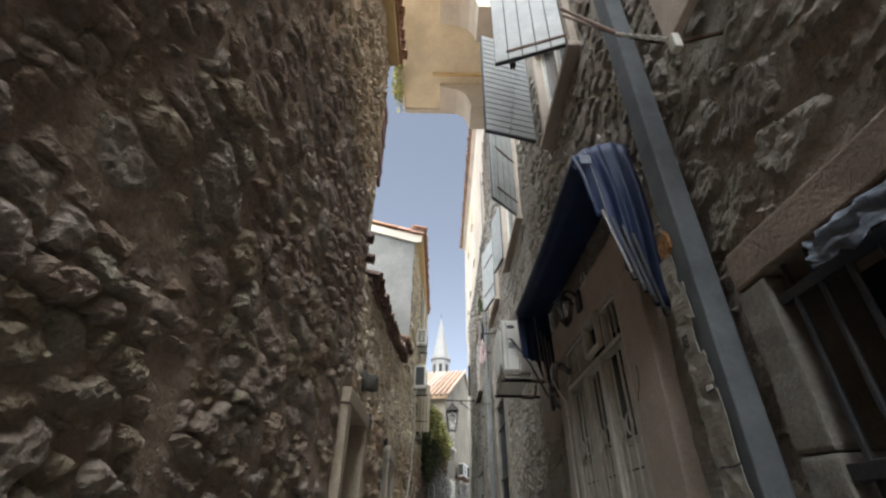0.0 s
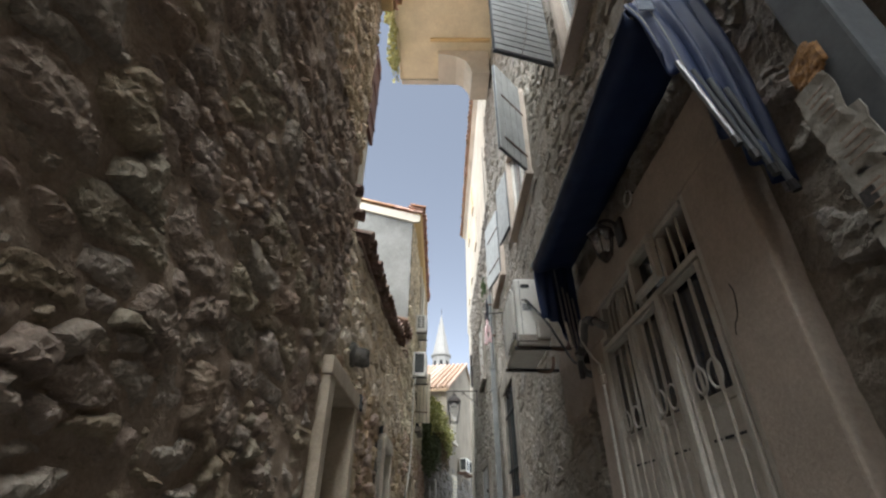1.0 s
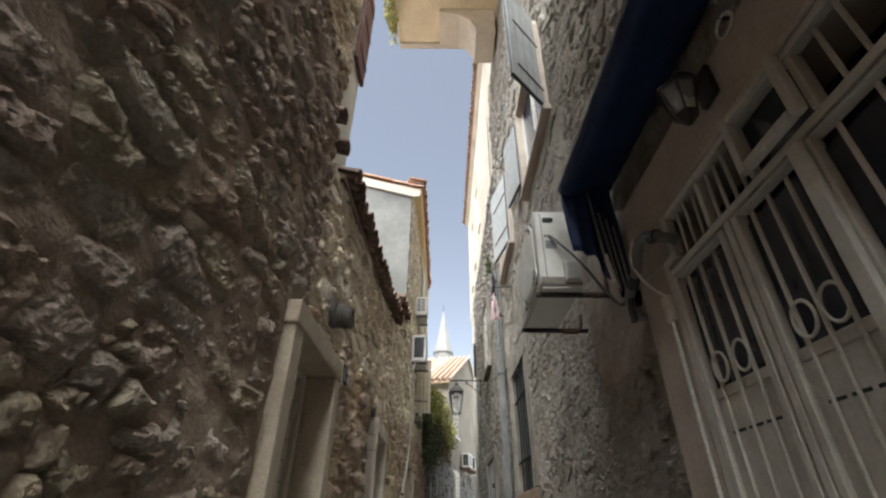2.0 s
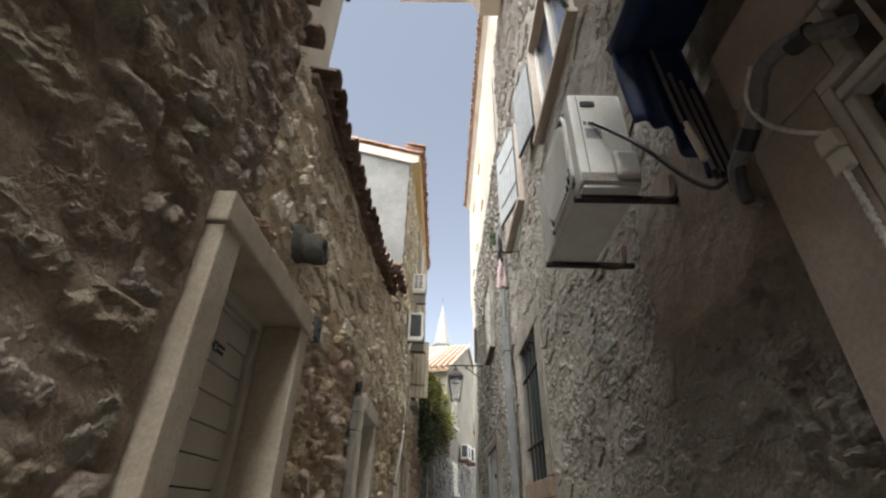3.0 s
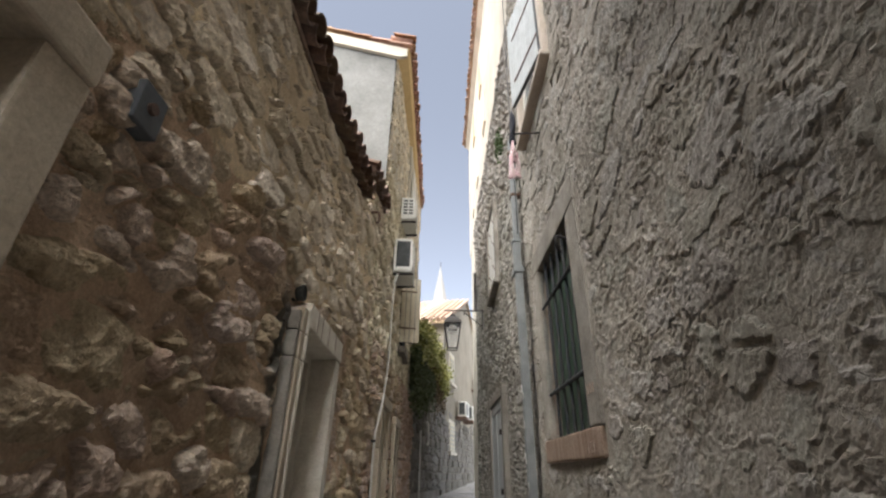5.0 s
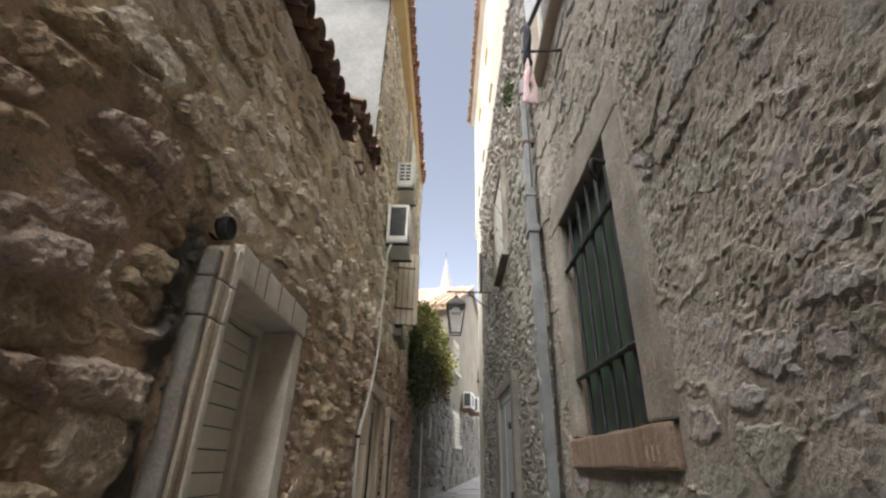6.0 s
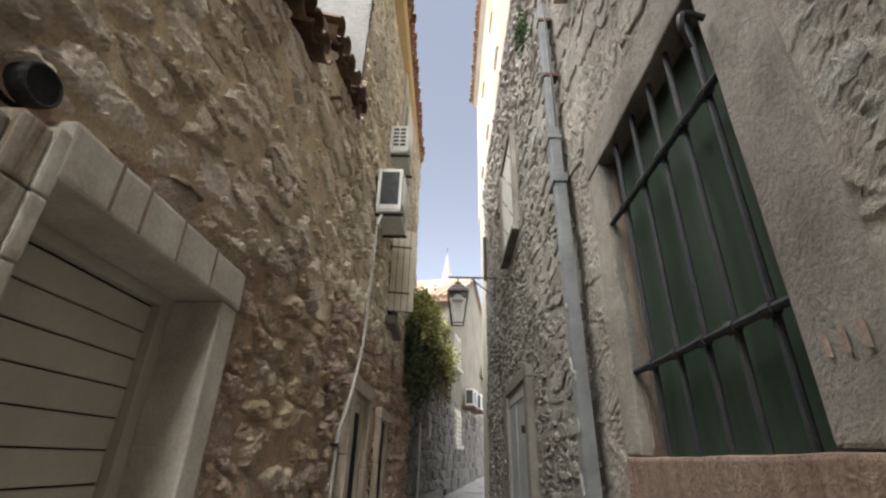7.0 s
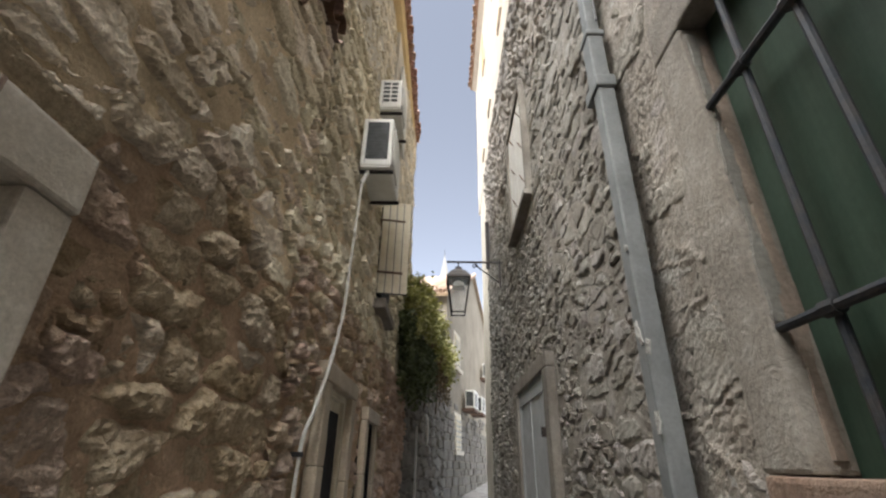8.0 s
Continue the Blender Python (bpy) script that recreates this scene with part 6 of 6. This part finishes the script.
part("cross_rod", tube([(1.15, 8.06, 3.13), (1.15, 9.28, 3.13)], 0.016, 8), M_BARS, grille2)
for k in range(5):
    y = (8.22, 8.41, 8.60, 8.82, 9.06)[k]
    part("bar", tube([(1.165, y, 1.885), (1.165, y, 3.57)], 0.014, 8), M_BARS, grille2)
    for z in (2.28, 3.13):
        part("collar", tube([(1.152, y - 0.025, z), (1.152, y + 0.025, z)], 0.024, 8), M_BARS, grille2)
part("hook", tube(curve_pts([(1.09, 8.03, 3.30), (1.02, 8.03, 3.32), (1.01, 8.05, 3.26), (1.05, 8.09, 3.22)]), 0.013, 6), M_IRON, win2)
def flaking(name, x0, x1, y, z0, z1, seed, material, label):
    """A thin skin of plaster with a ragged outline on the far reveal."""
    us, vs = np.linspace(x0, x1, 14), np.linspace(z0, z1, 110)
    U, V = np.meshgrid(us, vs)
    mid = (x0 + x1) / 2
    inside = np.abs(U - mid) < (x1 - x0) * (0.30 + 0.9 * grain(U * 3, V * 4.2, seed, 4))
    P = np.stack([U, y - np.where(inside, 0.006 + 0.004 * grain(U * 20, V * 20, seed + 1, 2), -0.004), V], 2).reshape(-1, 3)
    idx = (np.arange(109)[:, None] * 14 + np.arange(13)[None, :]).ravel()
    q = np.stack([idx, idx + 1, idx + 15, idx + 14], 1)
    under(new(name, grid_mesh(name, P, q[inside.ravel()[q].any(1)], material, False)), win2)["label"] = label


flaking("dark_render", 1.13, 1.19, 9.25, 2.30, 3.52, 71, M_LIME_DARK, "dark old render showing on the reveal")
flaking("plaster_skin", 1.165, 1.232, 9.25, 1.93, 3.45, 75, M_LIME_BROWN, "brown chipped plaster on the reveal")
# faded numerals on the jamb, kept as bars
for y, z in ((7.90, 2.13), (7.955, 2.13), (8.01, 2.13), (8.0, 1.77), (8.06, 1.77), (8.12, 1.77)):
    xx = 1.107 if z > 2 else 1.099
    part("faded_mark", box(xx, xx + 0.006, y, y + 0.014, z - 0.035, z + 0.03), M_FADED, win2)

# drain pipe
pipe = thing("drain_pipe", (1.03, 9.85, 0.4), "pale square drain pipe with joints and shreds of tape", "pipe")
part("pipe_length", box(0.985, 1.075, 9.78, 9.87, 0.45, 3.78, 0.012), M_PIPE_PALE, pipe)
part("pipe_length", box(1.03, 1.09, 9.872, 9.95, 0.45, 3.74, 0.012), M_PIPE, pipe)
part("collar", box(0.972, 1.085, 9.765, 9.955, 3.78, 3.86, 0.01), M_PIPE_PALE, pipe)
part("pipe_length", box(0.98, 1.07, 9.79, 9.90, 3.862, 4.20, 0.012), M_PIPE_PALE, pipe)
part("collar", box(0.972, 1.08, 9.78, 9.91, 4.20, 4.24, 0.008), M_PIPE_PALE, pipe)
part("pipe_length", box(1.0, 1.075, 9.82, 9.90, 4.242, 5.85, 0.012), M_PIPE_PALE, pipe)
for z in (4.9, 5.6):
    part("clamp", box(0.99, 1.12, 9.81, 9.91, z, z + 0.04, 0.005), M_RUST, pipe)
rngt = random.Random(5)
for z in (1.42, 1.63, 1.70, 2.02, 2.31, 2.37, 2.78):
    y, w, h = 9.775 + rngt.uniform(-0.03, 0.02), rngt.uniform(0.02, 0.06), rngt.uniform(0.03, 0.13)
    twist = Matrix.Translation((0, y, z)) @ Matrix.Rotation(rngt.uniform(-0.5, 0.5), 4, "X") @ Matrix.Translation((0, -y, -z))
    bm = box(0.977, 0.983, y, y + w, z, z + h, turn=twist)
    bmesh.ops.subdivide_edges(bm, edges=bm.edges[:], cuts=3, use_grid_fill=True)
    for v in bm.verts:
        v.co += Vector(noise.noise_vector(v.co * 40)) * 0.008
    part("tape_shred", bm, M_TAPE, pipe)
wire = thing("wall_wire", (1.06, 10.1, 1), "black cable running up the wall beside the drain pipe", "cable")
part("wire", tube([(1.04, 9.77 - 0.02 * math.sin(k), 4.3 + k * 0.5) for k in range(13)], 0.008, 5), M_CABLE, wire)

# metal door on the east side
door_6 = thing("door_6", (1.1, 13.0, 0.65), "closed grey painted metal door with dark hinges", "door", kind="structure")
part("jamb", box(1.06, 1.5, 12.0, 12.198, 0.6, 2.72, 0.012), M_LIME_GREY, door_6)
part("jamb", box(1.06, 1.5, 13.752, 13.92, 0.6, 2.72, 0.012), M_LIME_GREY, door_6)
part("lintel", box(1.06, 1.5, 12.0, 13.92, 2.722, 2.86, 0.012), M_LIME_GREY, door_6)
leaf6 = part("leaf", box(1.09, 1.13, 12.2, 13.75, 0.66, 2.715, 0.006), M_GREYWOOD, door_6)
part("border", box(1.078, 1.089, 12.28, 13.66, 2.55, 2.62, 0.004), M_GREYWOOD, leaf6)
for y in (12.28, 12.95, 13.6):
    part("border", box(1.078, 1.089, y, y + 0.06, 0.7, 2.549, 0.004), M_GREYWOOD, leaf6)
for z in (1.35, 2.15):
    part("hinge", tube([(1.05, 12.2, z), (1.05, 12.2, z + 0.08)], 0.028, 8), M_IRON, door_6)

# street lantern on its arm
lan = thing("street_lantern", (0.38, 15.0, 4.15), "black four-sided street lantern hung from a wall arm", "lantern")
part("arm", box(0.18, 1.12, 14.985, 15.015, 5.06, 5.09, 0.004), M_IRON, lan)
part("wall_bar", box(1.07, 1.10, 14.985, 15.015, 4.62, 5.12, 0.004), M_IRON, lan)
part("brace", tube([(1.08, 15, 4.70), (0.72, 15, 4.98), (0.66, 15, 5.05)], 0.012, 6), M_IRON, lan)
part("scroll", tube([(0.66 + 0.05 * math.cos(a) * (1 - a / 9), 15, 5.0 + 0.05 * math.sin(a) * (1 - a / 9)) for a in (k * 0.5 for k in range(15))], 0.009, 6), M_IRON, lan)
def sq(r, z):
    return [(0.38 + sx * r, 15.0 + sy * r, z) for sx, sy in ((1, 1), (-1, 1), (-1, -1), (1, -1))]
part("hook", tube([(0.38, 15, 5.06), (0.38, 15, 4.96)], 0.012, 6), M_IRON, lan)
part("cap", loft([sq(0.20, 4.74), sq(0.185, 4.78), sq(0.11, 4.88), sq(0.06, 4.92), sq(0.05, 4.97)]), M_IRON, lan)
for k in range(4):
    (a, b), (c, d) = [sq(0.10, 4.17)[(k + q) % 4] for q in (0, 1)], [sq(0.18, 4.73)[(k + q) % 4] for q in (0, 1)]
    bm = bmesh.new()
    bm.faces.new([bm.verts.new(p) for p in (a, b, d, c)])
    bmesh.ops.solidify(bm, geom=bm.faces[:], thickness=0.003)
    gl = part("glass_pane", bm, M_GLASS, lan, "clear lantern glass")
    gl.visible_shadow = False
for sx, sy in ((1, 1), (-1, 1), (-1, -1), (1, -1)):
    part("corner_bar", tube([(0.38 + sx * 0.105, 15 + sy * 0.105, 4.15), (0.38 + sx * 0.19, 15 + sy * 0.19, 4.75)], 0.013, 6), M_IRON, lan)
for r, z in ((0.105, 4.155), (0.19, 4.735)):
    c = sq(r, z)
    for k in range(4):
        part("frame_bar", tube([c[k], c[(k + 1) % 4]], 0.012, 6), M_IRON, lan)
part("bulb_holder", loft([sq(0.10, 4.60), sq(0.085, 4.66), sq(0.03, 4.72)]), M_WHITE, lan, "white lamp holder")

# units on the far house
def far_unit(s, z, label):
    ac = thing("air_conditioner", tuple(far_pt(s, z, -0.05)), label, "air conditioner", "air conditioners on the far house")
    c = part("casing", far_box(s, s + 0.8, z, z + 0.55, 0.12, 0.42, 0.015), M_ACWHITE, ac)
    part("fan_well", far_box(s + 0.12, s + 0.52, z + 0.07, z + 0.48, 0.42, 0.428, 0.01), M_ACDARK, c)
    for k in range(5):
        part("grille_bar", far_box(s + 0.12, s + 0.52, z + 0.11 + k * 0.08, z + 0.125 + k * 0.08, 0.428, 0.44), M_ACWHITE, c)
    part("side_coil", far_box(s - 0.006, s + 0.004, z + 0.06, z + 0.5, 0.15, 0.38), M_ACDARK, c)
    part("bracket", far_box(s - 0.04, s + 0.84, z - 0.10, z - 0.01, 0.002, 0.44, 0.01), M_RUST, ac)
far_unit(2.3, 3.62, "grey outdoor air conditioner on a rusty shelf")
far_unit(4.0, 3.66, "grey outdoor air conditioner beside another one")
far_unit(6.4, 5.30, "pale outdoor air conditioner high on the wall")
sp = thing("iron_bracket", (1.06, 16.5, 6.0), "thin dark iron bracket on the wall", "bracket")
part("bar", box(1.0, 1.08, 16.45, 16.5, 5.6, 6.7, 0.006), M_IRON, sp)
elbow = thing("white_pipe", tuple(far_pt(-0.5, 2.4)), "short white pipe elbow on the garden wall", "pipe")
bx = bend_x(18.0) + 0.06
part("elbow", tube(curve_pts([(bx, 18.0, 2.9), (bx + 0.03, 18.0, 2.8), (bx + 0.04, 18.05, 2.5), (bx + 0.02, 18.1, 2.3)]), 0.03, 8), M_WIRE, elbow)
dp = thing("white_pipe", (bend_x(17.2) + 0.05, 17.2, 0.9), "thin pale pipe down the garden wall", "pipe")
part("pipe", tube([(bend_x(17.2) + 0.06, 17.2, 0.9), (bend_x(17.2) + 0.06, 17.2, 2.6)], 0.02, 8), M_WIRE, dp)


# ---- plants ----
def leaves(name, count, spot, size, material, parent, seed, label=""):
    """Many small folded leaves at places that spot() gives."""
    rng = random.Random(seed)
    V, F = [], []
    for k in range(count):
        c = Vector(spot(rng))
        s = size * rng.uniform(0.6, 1.3)
        m = Euler((rng.uniform(-1.2, 1.2), rng.uniform(-1.2, 1.2), rng.uniform(0, 6.28))).to_matrix()
        b = len(V)
        V += [tuple(c + m @ Vector(p) * s) for p in ((0, -0.5, 0), (0.32, 0, 0.10), (0, 0.6, -0.05), (-0.32, 0, 0.10))]
        F += [(b, b + 1, b + 2), (b, b + 2, b + 3)]
    me = bpy.data.meshes.new(name)
    me.from_pydata(V, [], F)
    me.materials.append(material)
    ob = under(new(name, me), parent)
    ob["kind"] = "stuff"
    return tagged(ob, label) if label else ob


vine = thing("climbing_vine", (-0.4, 16.6, 2.9), "thick green vine hanging over the garden wall, top coloured yellow as if sunlit", "vine")
def vine_face(y):
    return LX(y) if y < 16.3 else bend_x(y)
rngv = random.Random(77)
STRANDS = [(rngv.uniform(14.9, 18.0), rngv.uniform(0.0, 0.9), rngv.uniform(0.06, 0.26)) for k in range(60)]
def vine_spot(rng):
    y, drop, out = rng.choice(STRANDS)
    y = y + rng.gauss(0, 0.07)
    lo = 2.75 + drop + 0.22 * max(y - 16.6, 0)
    z = lo + (4.15 - lo) * rng.random() ** 0.85
    return (vine_face(y) + 0.02 + out * rng.random() ** 0.5, y, z)
CROWN = [(rngv.uniform(15.2, 20.3), rngv.uniform(0, 0.35), rngv.random()) for k in range(70)]
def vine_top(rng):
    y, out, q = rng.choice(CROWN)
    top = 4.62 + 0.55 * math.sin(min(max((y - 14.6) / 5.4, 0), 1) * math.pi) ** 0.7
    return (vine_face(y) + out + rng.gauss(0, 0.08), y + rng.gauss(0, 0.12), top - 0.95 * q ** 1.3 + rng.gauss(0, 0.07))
DRY = [(rngv.uniform(18.0, 20.7), rngv.random()) for k in range(34)]
def vine_dry(rng):
    y, q = rng.choice(DRY)
    lo = 3.3 + 0.7 * q
    return (vine_face(y) + 0.02 + 0.16 * rng.random(), y + rng.gauss(0, 0.06), lo + (4.8 - lo) * rng.random())
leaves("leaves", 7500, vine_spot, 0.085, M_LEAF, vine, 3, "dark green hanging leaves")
# crown leaves carry the sunlight as colour, unlike the green ones below
leaves("leaves", 6500, vine_top, 0.085, M_LEAF_SUN, vine, 4, "top leaves with sunlight put into their yellow-green")
leaves("leaves", 2200, vine_dry, 0.08, M_LEAF_DRY, vine, 5, "brown dry hanging leaves")
for k in range(9):
    y = 16.4 + k * 0.42
    part("stem", tube(curve_pts([(bend_x(max(y, 16.3)) + 0.09, y, 3.0 + 0.2 * (k % 3)), (bend_x(max(y, 16.3)) + 0.12, y + 0.1, 3.7), (bend_x(max(y, 16.3)) + 0.08, y - 0.1, 4.4), (bend_x(max(y, 16.3)) - 0.1, y, 4.8)]), 0.014, 5), M_STEM, vine)
terr = thing("terrace_plant", (-1.15, 7.5, 11.9), "leafy plants trailing over the edge of the upper storey", "plant")
def terr_spot(rng):
    y = rng.uniform(6.2, 8.4)
    return (-1.16 - 0.16 * rng.random() + 0.05 * math.sin(y * 9), y, 11.85 - (0.75 + 0.35 * math.sin(y * 6)) * rng.random() ** 1.4)
leaves("leaves", 1500, terr_spot, 0.09, M_LEAF_SUN, terr, 6)
part("stem", tube(curve_pts([(-1.18, 6.4, 11.75), (-1.2, 7.0, 11.85), (-1.19, 7.7, 11.8), (-1.2, 8.3, 11.7)]), 0.02, 5), M_STEM, terr)
tuft = thing("wall_weed", (1.06, 10.6, 6.6), "small green weed growing from the wall", "weed")
leaves("leaves", 160, lambda r: (1.04 - 0.10 * r.random(), 10.6 + r.gauss(0, 0.10), 6.4 + r.gauss(0, 0.10)), 0.06, M_LEAF, tuft, 8)


# ---- pieces last ----
rngs = random.Random(3)
slab_mesh = {}
for k in range(4):
    bm = box(-0.5, 0.5, -0.5, 0.5, -0.5, 0.5)
    bmesh.ops.bevel(bm, geom=[e for e in bm.edges if e.verts[0].co.z > 0 and e.verts[1].co.z > 0], offset=0.03, segments=1, affect="EDGES")
    me = bpy.data.meshes.new("paving_slab")
    bm.to_mesh(me)
    bm.free()
    me.materials.append(M_SLAB)
    slab_mesh[k] = me
y = 9.0
while y < 29:
    d = rngs.uniform(0.4, 0.6)
    x = -1.1 + rngs.uniform(0, 0.3)
    while x < 3.2:
        w = rngs.uniform(0.5, 0.9)
        cx, cy = x + w / 2, y + d / 2
        lo = LX(cy) if cy < 16.3 else bend_x(cy)
        hi = 1.12 if cy < 19.5 else 4
        if cx - w / 2 > lo - 0.3 and cx + w / 2 < hi + 0.4:
            ob = under(new("paving_slab", slab_mesh[rngs.randrange(4)]), ground)
            ob.matrix_basis = pose(cx, cy, GZ(cy) - 0.03 + rngs.uniform(-0.004, 0.006), math.degrees(math.atan(0.05)), 0, 0) @ Matrix.Diagonal((w - 0.015, d - 0.015, 0.06, 1))
        x += w
    y += d
for s0, s1, z0, z1, d in FAR_BLOCKS[:280]:
    if s1 - s0 > 0.1:
        part("stone_block", far_box(s0, s1, z0, z1, 0.002, d, 0.012), M_STONE_FAR, house_f)
tiles_b()
lay_tiles()
lay_stones()
